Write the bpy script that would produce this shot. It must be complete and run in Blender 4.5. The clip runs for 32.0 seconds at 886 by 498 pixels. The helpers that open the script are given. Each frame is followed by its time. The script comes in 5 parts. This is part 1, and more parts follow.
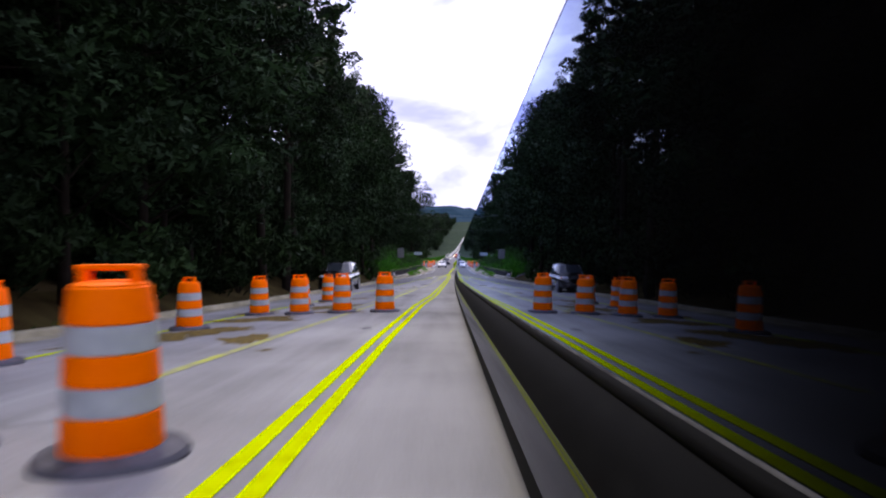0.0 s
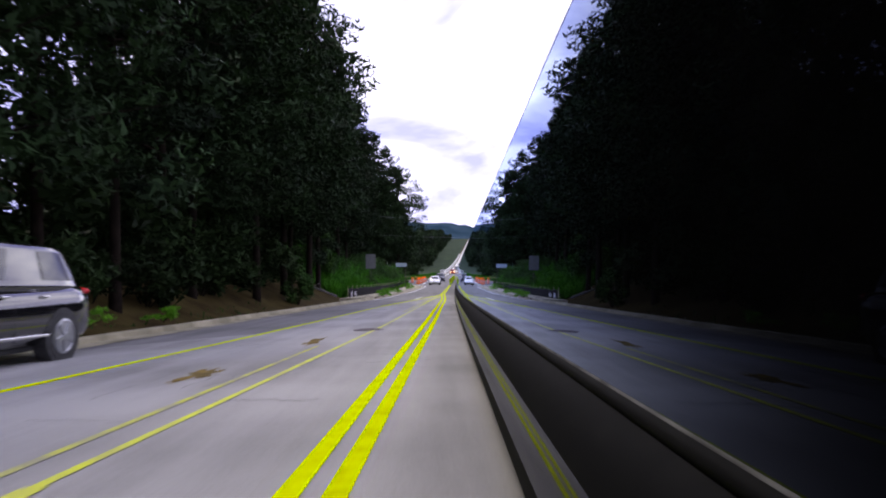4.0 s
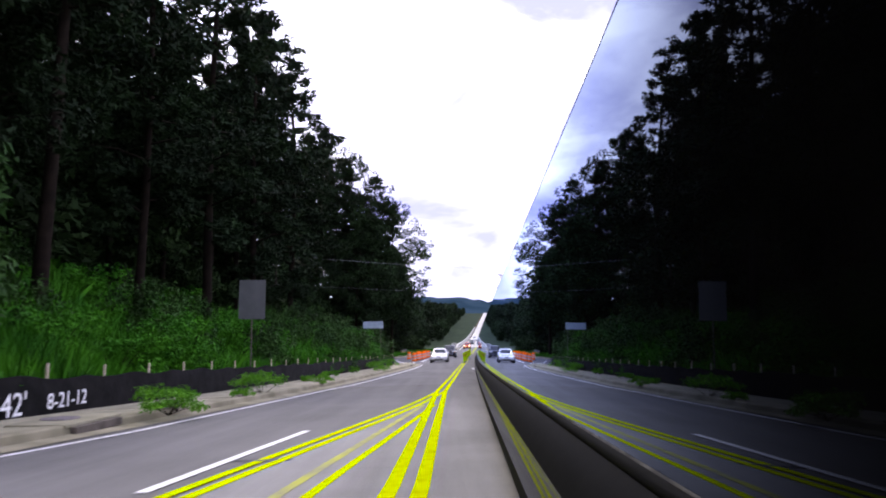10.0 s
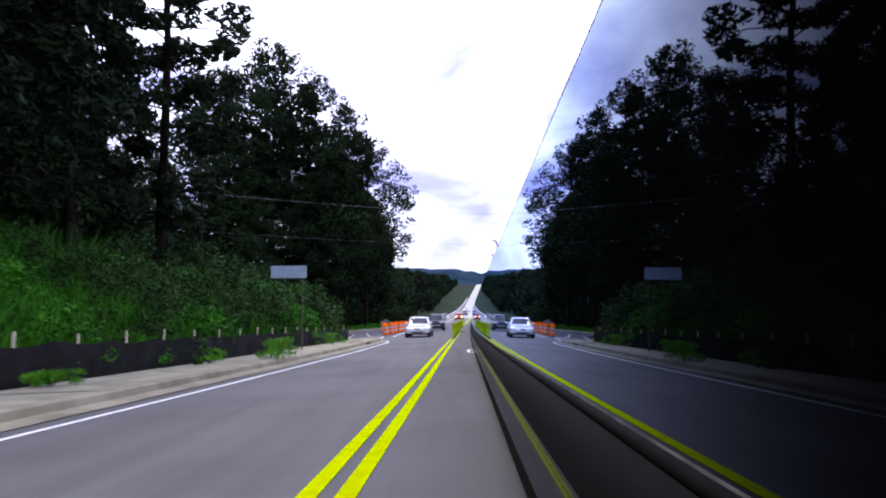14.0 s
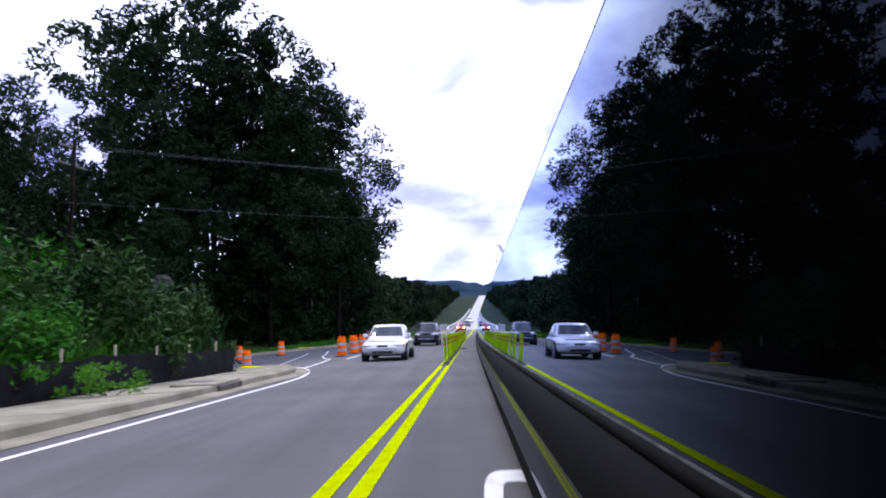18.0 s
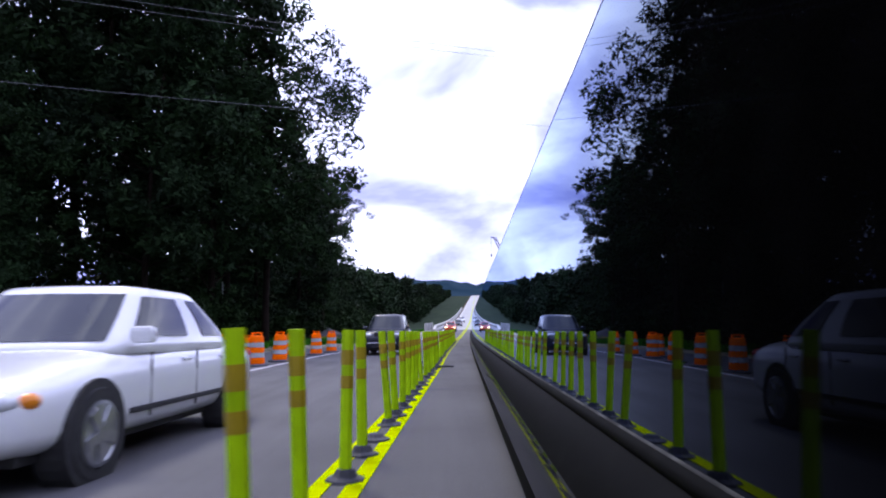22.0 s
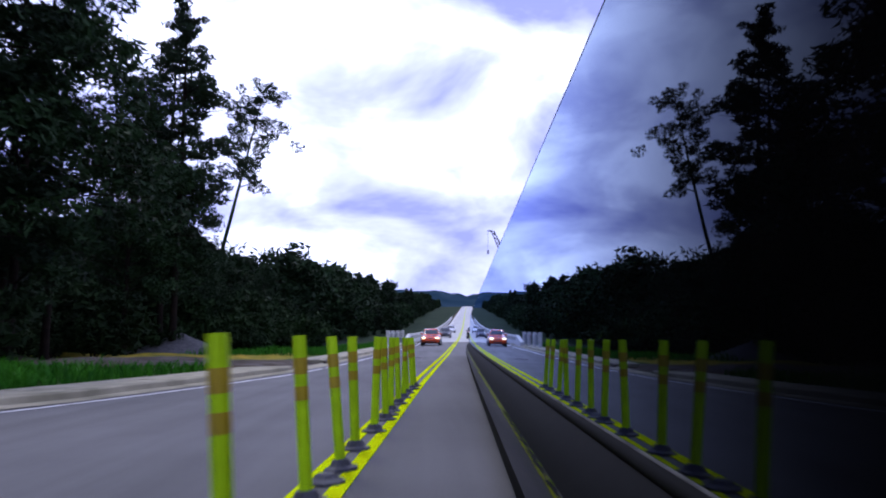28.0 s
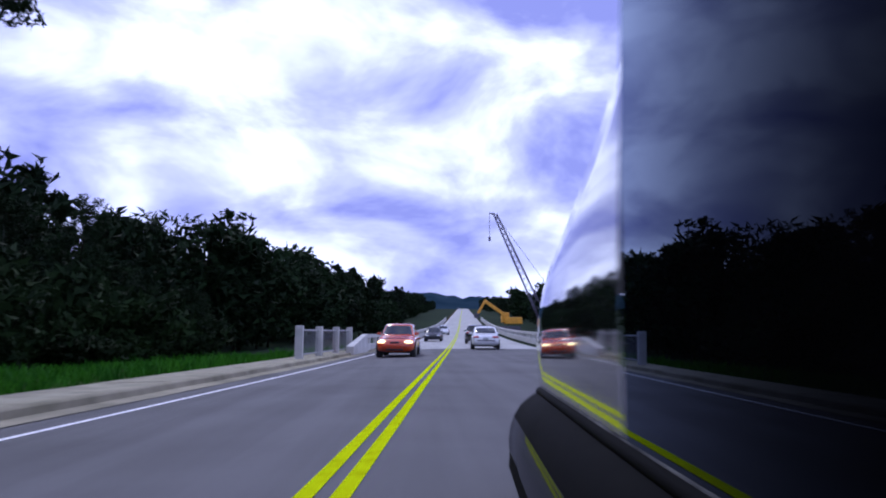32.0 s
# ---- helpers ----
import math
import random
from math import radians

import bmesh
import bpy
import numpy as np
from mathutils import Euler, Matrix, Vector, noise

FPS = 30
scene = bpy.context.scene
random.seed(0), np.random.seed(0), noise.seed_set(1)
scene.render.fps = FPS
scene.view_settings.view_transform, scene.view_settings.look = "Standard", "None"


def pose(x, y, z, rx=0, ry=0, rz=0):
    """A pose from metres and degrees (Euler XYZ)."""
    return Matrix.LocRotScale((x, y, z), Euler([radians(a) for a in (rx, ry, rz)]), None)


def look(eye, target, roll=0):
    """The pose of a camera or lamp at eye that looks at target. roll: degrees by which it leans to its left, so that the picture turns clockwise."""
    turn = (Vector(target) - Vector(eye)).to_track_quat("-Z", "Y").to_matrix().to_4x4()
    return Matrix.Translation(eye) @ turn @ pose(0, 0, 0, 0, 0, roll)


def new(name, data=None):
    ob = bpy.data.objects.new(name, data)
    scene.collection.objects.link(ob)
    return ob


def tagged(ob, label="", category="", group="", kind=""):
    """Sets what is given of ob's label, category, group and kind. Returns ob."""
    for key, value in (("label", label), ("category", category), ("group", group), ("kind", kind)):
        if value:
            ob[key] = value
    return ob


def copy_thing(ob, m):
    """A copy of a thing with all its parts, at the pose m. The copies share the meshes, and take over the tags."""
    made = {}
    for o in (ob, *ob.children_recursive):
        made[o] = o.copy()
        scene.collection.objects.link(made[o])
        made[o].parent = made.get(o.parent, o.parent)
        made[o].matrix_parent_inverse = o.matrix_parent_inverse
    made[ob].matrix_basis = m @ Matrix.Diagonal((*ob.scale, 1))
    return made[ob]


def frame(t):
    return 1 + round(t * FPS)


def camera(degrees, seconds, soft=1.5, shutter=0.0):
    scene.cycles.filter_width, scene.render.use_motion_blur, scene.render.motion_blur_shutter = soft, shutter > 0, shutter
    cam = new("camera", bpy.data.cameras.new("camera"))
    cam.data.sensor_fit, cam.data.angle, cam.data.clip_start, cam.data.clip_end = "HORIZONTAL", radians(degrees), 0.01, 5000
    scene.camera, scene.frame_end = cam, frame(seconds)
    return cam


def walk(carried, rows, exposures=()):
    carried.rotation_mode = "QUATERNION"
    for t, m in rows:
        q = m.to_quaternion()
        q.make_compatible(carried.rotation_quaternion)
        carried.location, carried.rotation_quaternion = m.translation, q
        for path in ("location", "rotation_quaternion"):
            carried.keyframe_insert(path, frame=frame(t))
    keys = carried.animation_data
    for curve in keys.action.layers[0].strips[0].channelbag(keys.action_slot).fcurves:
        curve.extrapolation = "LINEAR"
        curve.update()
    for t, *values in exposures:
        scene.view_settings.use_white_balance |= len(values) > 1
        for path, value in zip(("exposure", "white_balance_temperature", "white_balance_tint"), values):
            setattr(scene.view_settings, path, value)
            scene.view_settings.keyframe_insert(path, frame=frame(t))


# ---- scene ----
cam = camera(67.0, 32.0, soft=2.0, shutter=0.4)
walk(cam, [
    (0.0, pose(0.000, -0.000, 0.930, 89.13, 0.34, -0.47)),
    (0.5, pose(0.065, 4.446, 0.684, 92.29, 0.57, -0.01)),
    (1.0, pose(0.134, 8.886, 0.444, 92.69, 1.25, -0.11)),
    (1.5, pose(0.202, 12.987, 0.228, 91.91, 0.89, -0.75)),
    (2.0, pose(0.271, 16.948, 0.023, 88.23, -0.34, -1.19)),
    (2.5, pose(0.343, 20.875, -0.176, 88.66, -0.38, -1.75)),
    (3.0, pose(0.420, 24.815, -0.371, 89.19, -0.84, -1.29)),
    (3.5, pose(0.500, 28.777, -0.563, 90.53, 0.10, -1.38)),
    (5.5, pose(0.852, 44.368, -1.275, 91.01, -0.28, 0.12)),
    (6.0, pose(0.950, 48.286, -1.443, 92.57, -0.65, -0.75)),
    (6.5, pose(1.049, 52.126, -1.603, 91.37, -1.04, -0.40)),
    (7.0, pose(1.144, 55.687, -1.749, 92.10, 0.04, -0.27)),
    (7.5, pose(1.232, 58.876, -1.876, 92.14, -0.24, -0.58)),
    (8.0, pose(1.315, 61.847, -1.992, 91.96, -0.41, -0.38)),
    (8.5, pose(1.398, 64.718, -2.101, 92.22, 0.45, -0.43)),
    (9.0, pose(1.482, 67.550, -2.207, 91.72, 0.52, -0.07)),
    (9.5, pose(1.564, 70.271, -2.307, 94.33, -0.12, -0.62)),
    (10.0, pose(1.644, 72.856, -2.400, 97.31, 0.46, 0.26)),
    (10.5, pose(1.728, 75.533, -2.494, 95.80, 0.15, -0.39)),
    (11.0, pose(1.813, 78.177, -2.584, 95.23, -0.31, -0.25)),
    (11.5, pose(1.903, 80.934, -2.677, 93.70, -0.65, -0.78)),
    (12.0, pose(1.992, 83.623, -2.766, 94.20, -0.43, -1.24)),
    (12.5, pose(2.084, 86.325, -2.852, 94.66, -0.11, -1.30)),
    (13.0, pose(2.172, 88.879, -2.932, 94.09, -0.21, -0.78)),
    (13.5, pose(2.260, 91.366, -3.009, 94.58, 0.33, -0.96)),
    (14.0, pose(2.361, 94.200, -3.093, 94.97, 0.43, -0.38)),
    (14.5, pose(2.463, 96.979, -3.174, 94.80, 0.65, -0.73)),
    (15.0, pose(2.559, 99.574, -3.248, 93.97, 0.21, -1.19)),
    (15.5, pose(2.650, 101.980, -3.315, 95.16, -0.09, -1.06)),
    (17.5, pose(3.045, 112.069, -3.576, 95.80, 1.48, -0.68)),
    (18.0, pose(3.154, 114.765, -3.642, 96.06, 1.28, -0.16)),
    (18.5, pose(3.262, 117.398, -3.704, 96.34, 0.96, -0.58)),
    (19.0, pose(3.373, 120.063, -3.765, 96.39, 0.98, -0.25)),
    (19.5, pose(3.489, 122.812, -3.827, 96.51, 1.51, -0.21)),
    (20.0, pose(3.584, 125.058, -3.876, 96.56, 1.29, -0.09)),
    (20.5, pose(3.702, 127.796, -3.935, 96.43, 1.11, -0.63)),
    (21.0, pose(3.835, 130.856, -3.998, 96.42, 1.28, -0.42)),
    (21.5, pose(3.971, 133.953, -4.060, 96.30, 1.06, -0.82)),
    (22.0, pose(4.095, 136.734, -4.115, 96.11, 0.68, -0.87)),
    (22.5, pose(4.219, 139.473, -4.166, 95.95, 0.91, -0.77)),
    (23.0, pose(4.353, 142.405, -4.219, 96.01, 0.48, -0.95)),
    (23.5, pose(4.485, 145.262, -4.270, 96.13, 0.60, -0.88)),
    (24.0, pose(4.628, 148.336, -4.322, 96.18, 0.55, -0.92)),
    (24.5, pose(4.777, 151.478, -4.373, 96.27, 0.73, -0.74)),
    (25.0, pose(4.918, 154.432, -4.419, 96.46, 1.62, -0.73)),
    (25.5, pose(5.073, 157.615, -4.466, 96.75, 0.96, -0.74)),
    (27.5, pose(5.797, 172.099, -4.654, 97.09, -0.06, -1.16)),
    (28.0, pose(5.973, 175.495, -4.691, 97.17, 0.05, -1.70)),
    (28.5, pose(6.170, 179.232, -4.728, 97.33, 0.02, -1.26)),
    (29.0, pose(6.372, 183.017, -4.761, 96.92, 0.31, -1.55)),
    (29.5, pose(6.576, 186.759, -4.790, 96.78, 0.15, -1.79)),
    (30.0, pose(6.791, 190.650, -4.817, 96.46, 0.39, -2.01)),
    (30.5, pose(7.001, 194.386, -4.838, 96.22, -0.18, -1.18)),
    (31.0, pose(7.215, 198.152, -4.855, 96.69, 0.08, -1.69)),
    (31.5, pose(7.429, 201.841, -4.868, 96.74, -0.28, -1.61)),
    (32.0, pose(7.653, 205.646, -4.878, 97.47, -0.27, -2.09)),
], exposures=[(0.0, 0.76, 7400, 10), (5.5, 0.92, 8000, 10), (7.5, 1.08, 8300, 10), (9.5, 1.0, 7700, 10), (12.0, 0.87, 7150, 10), (18.0, 0.77, 6650, 10), (25.0, 0.42, 6400, 12), (28.0, 0.2, 6050, 14), (32.0, -0.24, 5850, 15)])

# ---- the line of the road: sideways offset and height along y ----
def station(y):
    """The road's bends are laid out on a shorter line between 112.07 and 168 m."""
    return y if y < 112.07 else 112.07 + (y - 112.07) / 1.2785 if y < 172.1 else y - 13.08


def bend(y, a, b, cap):
    """Offset of a line whose slope a + 2 b q grows with the station q up to a cap."""
    out, last = 0.0, 0.0
    for end, k in ((112.07, 1.0), (172.1, 1.2785), (cap + 13.08, 1.0), (5000.0, 0.0)):
        d = min(y, end) - last
        if d <= 0 and last > 0:
            break
        g = a + 2 * b * min(station(last), cap)
        out += g * d + (b / k * d * d if k else 0.0)
        last = end
    return out


def road_x(y):
    return bend(y, 0.014, 0.0001175, 221.0)


def road_z(y):
    return bend(min(y, 893.0), -0.0559, 0.00014, 378.0)


def crossfall(u, y):
    """How far the road and verge lie below the crown, towards the left."""
    w = max(0.0, min(-u - 0.8, 9.0))
    side = max(0.0, 1 - abs(y - 150) / 27) * max(0.0, min(-u - 6.2, 12.0))
    return lerp(((120, 0.025), (140, 0.018), (163, 0.0), (185, 0.012), (203, 0.025)), y) * w + 0.115 * side


def P(u, y, h=0.0):
    return Vector((road_x(y) + u, y, road_z(y) + h - crossfall(u, y)))


def spread(u):
    """Offset on the falling side of the crown for an offset read on a level road."""
    return u if u > -0.9 else u * 0.9785 / (1 + 0.0269 * max(u, -9))


def heading(y):
    return -math.degrees(math.atan((road_x(y + 1) - road_x(y - 1)) / 2))


def slope(y):
    return math.degrees(math.atan((road_z(y + 1) - road_z(y - 1)) / 2))


def lerp(table, y):
    if y <= table[0][0]:
        return table[0][1]
    for (a, p), (b, q) in zip(table, table[1:]):
        if y <= b:
            return p + (q - p) * (y - a) / (b - a)
    return table[-1][1]


# ---- world, sun ----
world = bpy.data.worlds.new("world")
scene.world = world
world.use_nodes = True
wn, wl = world.node_tree.nodes, world.node_tree.links
wn.clear()
w_out = wn.new("ShaderNodeOutputWorld")
w_bg = wn.new("ShaderNodeBackground")
w_sky = wn.new("ShaderNodeTexSky")
w_sky.sky_type = "NISHITA"
w_sky.sun_disc = False
w_sky.sun_elevation = radians(52)
w_sky.sun_rotation = radians(-25)
w_gain = wn.new("ShaderNodeVectorMath")
w_gain.operation = "SCALE"
w_gain.inputs[3].default_value = 0.1
wl.new(w_sky.outputs[0], w_gain.inputs[0])
w_co = wn.new("ShaderNodeTexCoord")
w_map = wn.new("ShaderNodeMapping")
w_map.inputs["Scale"].default_value = (1.0, 1.0, 1.8)
w_map.inputs["Location"].default_value = (0.3, 0.15, 0.0)
wl.new(w_co.outputs["Generated"], w_map.inputs["Vector"])
w_no = wn.new("ShaderNodeTexNoise")
w_no.inputs["Scale"].default_value = 4.4
w_no.inputs["Detail"].default_value = 5
w_no.inputs["Roughness"].default_value = 0.52
w_no.inputs["Distortion"].default_value = 0.35
wl.new(w_map.outputs[0], w_no.inputs["Vector"])
w_rs = wn.new("ShaderNodeValToRGB")   # brightness inside the cloud layer
w_rs.color_ramp.elements[0].position, w_rs.color_ramp.elements[0].color = 0.35, (0.38, 0.42, 0.98, 1)
w_rs.color_ramp.elements[1].position, w_rs.color_ramp.elements[1].color = 0.63, (1.44, 1.53, 2.05, 1)
e = w_rs.color_ramp.elements.new(0.50)
e.color = (0.80, 0.86, 1.38, 1)
wl.new(w_no.outputs["Fac"], w_rs.inputs["Fac"])
w_n2 = wn.new("ShaderNodeTexNoise")
w_n2.inputs["Scale"].default_value = 1.3
w_n2.inputs["Detail"].default_value = 2
wl.new(w_map.outputs[0], w_n2.inputs["Vector"])
w_rc = wn.new("ShaderNodeValToRGB")   # how far the clouds cover the blue
w_rc.color_ramp.elements[0].position = 0.22
w_rc.color_ramp.elements[1].position = 0.36
wl.new(w_n2.outputs["Fac"], w_rc.inputs["Fac"])
w_mx = wn.new("ShaderNodeMix")
w_mx.data_type = "RGBA"
wl.new(w_rc.outputs[0], w_mx.inputs["Factor"])
wl.new(w_gain.outputs[0], w_mx.inputs["A"])
wl.new(w_rs.outputs[0], w_mx.inputs["B"])
wl.new(w_mx.outputs["Result"], w_bg.inputs["Color"])
w_bg.inputs["Strength"].default_value = 1.0
wl.new(w_bg.outputs[0], w_out.inputs[0])

sun = new("sun", bpy.data.lights.new("sun", "SUN"))
sun.data.energy, sun.data.angle, sun.data.color = 1.2, radians(12), (1.0, 0.96, 0.9)
sun.matrix_world = look((0, 0, 50), (14, -30, 8))


# ---- materials ----
def mat(name, color, rough=0.7, metal=0.0, second=None, scale=4.0, bump=0.0, bscale=60.0, spec=0.5, emit=None, per_object=0.0, coat=0.0, lo=0.35, hi=0.65, detail=4.0):
    m = bpy.data.materials.new(name)
    m.use_nodes = True
    n, l = m.node_tree.nodes, m.node_tree.links
    b = n["Principled BSDF"]
    b.inputs["Roughness"].default_value = rough
    b.inputs["Metallic"].default_value = metal
    b.inputs["Specular IOR Level"].default_value = spec
    b.inputs["Coat Weight"].default_value = coat
    b.inputs["Coat Roughness"].default_value = 0.04
    b.inputs["Base Color"].default_value = (*color, 1)
    co = n.new("ShaderNodeTexCoord")
    if second:
        t = n.new("ShaderNodeTexNoise")
        t.inputs["Scale"].default_value = scale
        t.inputs["Detail"].default_value = detail
        l.new(co.outputs["Object"], t.inputs["Vector"])
        r = n.new("ShaderNodeValToRGB")
        r.color_ramp.elements[0].position, r.color_ramp.elements[0].color = lo, (*color, 1)
        r.color_ramp.elements[1].position, r.color_ramp.elements[1].color = hi, (*second, 1)
        l.new(t.outputs["Fac"], r.inputs["Fac"])
        out = r.outputs[0]
        if per_object:
            oi = n.new("ShaderNodeObjectInfo")
            hs = n.new("ShaderNodeHueSaturation")
            mr = n.new("ShaderNodeMapRange")
            mr.inputs["To Min"].default_value = 1 - per_object
            mr.inputs["To Max"].default_value = 1 + per_object
            l.new(oi.outputs["Random"], mr.inputs["Value"])
            l.new(mr.outputs[0], hs.inputs["Value"])
            l.new(out, hs.inputs["Color"])
            out = hs.outputs[0]
        l.new(out, b.inputs["Base Color"])
    if bump:
        t2 = n.new("ShaderNodeTexNoise")
        t2.inputs["Scale"].default_value = bscale
        t2.inputs["Detail"].default_value = 3
        l.new(co.outputs["Object"], t2.inputs["Vector"])
        bm_ = n.new("ShaderNodeBump")
        bm_.inputs["Strength"].default_value = bump
        bm_.inputs["Distance"].default_value = 0.02
        l.new(t2.outputs["Fac"], bm_.inputs["Height"])
        l.new(bm_.outputs[0], b.inputs["Normal"])
    if emit:
        b.inputs["Emission Color"].default_value = (*emit[0], 1)
        b.inputs["Emission Strength"].default_value = emit[1]
    return m


def asphalt_material(name, dark, light, tint, fade=None):
    """Worn asphalt: fine stone grain, broad patches, streaks along the wheel tracks; fade=(y0, y1, dark, light) runs into a second course."""
    m = bpy.data.materials.new(name)
    m.use_nodes = True
    n, l = m.node_tree.nodes, m.node_tree.links
    b = n["Principled BSDF"]
    b.inputs["Roughness"].default_value = 0.82
    b.inputs["Specular IOR Level"].default_value = 0.3
    co = n.new("ShaderNodeTexCoord")

    def noise_at(scale_xyz, s, det):
        mp = n.new("ShaderNodeMapping")
        mp.inputs["Scale"].default_value = scale_xyz
        l.new(co.outputs["Object"], mp.inputs["Vector"])
        t = n.new("ShaderNodeTexNoise")
        t.inputs["Scale"].default_value = s
        t.inputs["Detail"].default_value = det
        l.new(mp.outputs[0], t.inputs["Vector"])
        return t.outputs["Fac"]

    streak = noise_at((1.0, 0.035, 1.0), 2.2, 4)
    patch = noise_at((1, 1, 1), 0.35, 5)
    grain = noise_at((1, 1, 1), 70, 2)
    s1 = n.new("ShaderNodeMath")
    s1.operation = "MULTIPLY_ADD"
    s1.inputs[1].default_value = 0.42
    l.new(streak, s1.inputs[0])
    s2 = n.new("ShaderNodeMath")
    s2.operation = "MULTIPLY"
    s2.inputs[1].default_value = 0.48
    l.new(patch, s2.inputs[0])
    l.new(s2.outputs[0], s1.inputs[2])
    s3 = n.new("ShaderNodeMath")
    s3.operation = "MULTIPLY_ADD"
    s3.inputs[1].default_value = 0.22
    l.new(grain, s3.inputs[0])
    l.new(s1.outputs[0], s3.inputs[2])
    r = n.new("ShaderNodeValToRGB")
    r.color_ramp.elements[0].position, r.color_ramp.elements[0].color = 0.38, tuple(dark * c for c in tint) + (1,)
    r.color_ramp.elements[1].position, r.color_ramp.elements[1].color = 0.66, tuple(light * c for c in tint) + (1,)
    l.new(s3.outputs[0], r.inputs["Fac"])
    l.new(r.outputs[0], b.inputs["Base Color"])
    if fade:
        y0, y1, dark2, light2 = fade
        r2 = n.new("ShaderNodeValToRGB")
        r2.color_ramp.elements[0].position, r2.color_ramp.elements[0].color = 0.38, tuple(dark2 * c for c in tint) + (1,)
        r2.color_ramp.elements[1].position, r2.color_ramp.elements[1].color = 0.66, tuple(light2 * c for c in tint) + (1,)
        l.new(s3.outputs[0], r2.inputs["Fac"])
        sep = n.new("ShaderNodeSeparateXYZ")
        l.new(co.outputs["Object"], sep.inputs[0])
        wob = n.new("ShaderNodeMath")
        wob.operation = "MULTIPLY_ADD"
        wob.inputs[1].default_value = 9.0
        l.new(patch, wob.inputs[0])
        l.new(sep.outputs["Y"], wob.inputs[2])
        mr = n.new("ShaderNodeMapRange")
        mr.interpolation_type = "SMOOTHSTEP"
        mr.inputs["From Min"].default_value = y0 + 4.5
        mr.inputs["From Max"].default_value = y1 + 4.5
        l.new(wob.outputs[0], mr.inputs["Value"])
        mx = n.new("ShaderNodeMixRGB")
        l.new(mr.outputs[0], mx.inputs["Fac"])
        l.new(r.outputs[0], mx.inputs["Color1"])
        l.new(r2.outputs[0], mx.inputs["Color2"])
        l.new(mx.outputs[0], b.inputs["Base Color"])
    bp = n.new("ShaderNodeBump")
    bp.inputs["Strength"].default_value = 0.35
    bp.inputs["Distance"].default_value = 0.01
    l.new(grain, bp.inputs["Height"])
    l.new(bp.outputs[0], b.inputs["Normal"])
    return m


def sheen_material(name, color, rough, gain, power, tint=(0.9, 0.92, 1.0)):
    """Dark coated surface: a clear mirror image at grazing view that fades as the view steepens, with faint dust."""
    m = bpy.data.materials.new(name)
    m.use_nodes = True
    n, l = m.node_tree.nodes, m.node_tree.links
    b = n["Principled BSDF"]
    b.inputs["Roughness"].default_value = 0.6
    b.inputs["Specular IOR Level"].default_value = 0.0
    co = n.new("ShaderNodeTexCoord")
    t = n.new("ShaderNodeTexNoise")
    t.inputs["Scale"].default_value = 9.0
    t.inputs["Detail"].default_value = 5.0
    l.new(co.outputs["Object"], t.inputs["Vector"])
    r = n.new("ShaderNodeValToRGB")
    r.color_ramp.elements[0].position, r.color_ramp.elements[0].color = 0.45, (*color, 1)
    r.color_ramp.elements[1].position, r.color_ramp.elements[1].color = 0.8, (*(2.2 * c for c in color), 1)
    l.new(t.outputs["Fac"], r.inputs["Fac"])
    l.new(r.outputs[0], b.inputs["Base Color"])
    g = n.new("ShaderNodeBsdfGlossy")
    g.inputs["Roughness"].default_value = rough
    g.inputs["Color"].default_value = (*tint, 1)
    lw = n.new("ShaderNodeLayerWeight")
    lw.inputs["Blend"].default_value = 0.5
    pw = n.new("ShaderNodeMath")
    pw.operation = "POWER"
    pw.inputs[1].default_value = power
    l.new(lw.outputs["Facing"], pw.inputs[0])
    mu = n.new("ShaderNodeMath")
    mu.operation = "MULTIPLY"
    mu.use_clamp = True
    mu.inputs[1].default_value = gain
    l.new(pw.outputs[0], mu.inputs[0])
    mx = n.new("ShaderNodeMixShader")
    l.new(mu.outputs[0], mx.inputs[0])
    l.new(b.outputs[0], mx.inputs[1])
    l.new(g.outputs[0], mx.inputs[2])
    l.new(mx.outputs[0], n["Material Output"].inputs["Surface"])
    return m


M_ASPHALT_OLD = asphalt_material("asphalt_pale", 0.13, 0.295, (1.0, 0.99, 0.98), (80, 96, 0.066, 0.126))
M_ASPHALT_NEW = asphalt_material("asphalt_grey", 0.061, 0.116, (1.0, 0.985, 1.01))
M_ASPHALT_SIDE = asphalt_material("asphalt_mid_grey", 0.085, 0.172, (1.0, 0.99, 0.99), (80, 95, 0.061, 0.116))
M_BRIDGE = asphalt_material("bridge_deck_concrete", 0.27, 0.42, (1.0, 0.99, 0.95))
M_CONCRETE = mat("concrete", (0.215, 0.20, 0.13), 0.9, second=(0.34, 0.315, 0.215), scale=1.6, bump=0.3, bscale=40)
M_KERB = mat("kerb_concrete", (0.17, 0.155, 0.095), 0.9, second=(0.31, 0.28, 0.19), scale=1.1, bump=0.3, bscale=40)
M_PARAPET = mat("parapet_concrete", (0.42, 0.42, 0.40), 0.9, second=(0.56, 0.55, 0.52), scale=1.2)
M_SOIL = mat("forest_soil", (0.036, 0.026, 0.012), 0.95, spec=0.03, second=(0.082, 0.058, 0.027), scale=0.5, bump=0.6, bscale=8)
M_GRASSGROUND = mat("grass_ground", (0.03, 0.06, 0.012), 0.95, spec=0.03, second=(0.07, 0.10, 0.03), scale=0.6, bump=0.6, bscale=10)
M_DIRT = mat("dry_yellow_grass", (0.30, 0.22, 0.025), 0.95, spec=0.03, second=(0.10, 0.12, 0.02), scale=0.7, bump=0.5, bscale=12)
M_GRAVEL = mat("driveway_gravel", (0.055, 0.042, 0.028), 0.95, spec=0.03, second=(0.125, 0.11, 0.095), scale=0.8, bump=0.8, bscale=22)
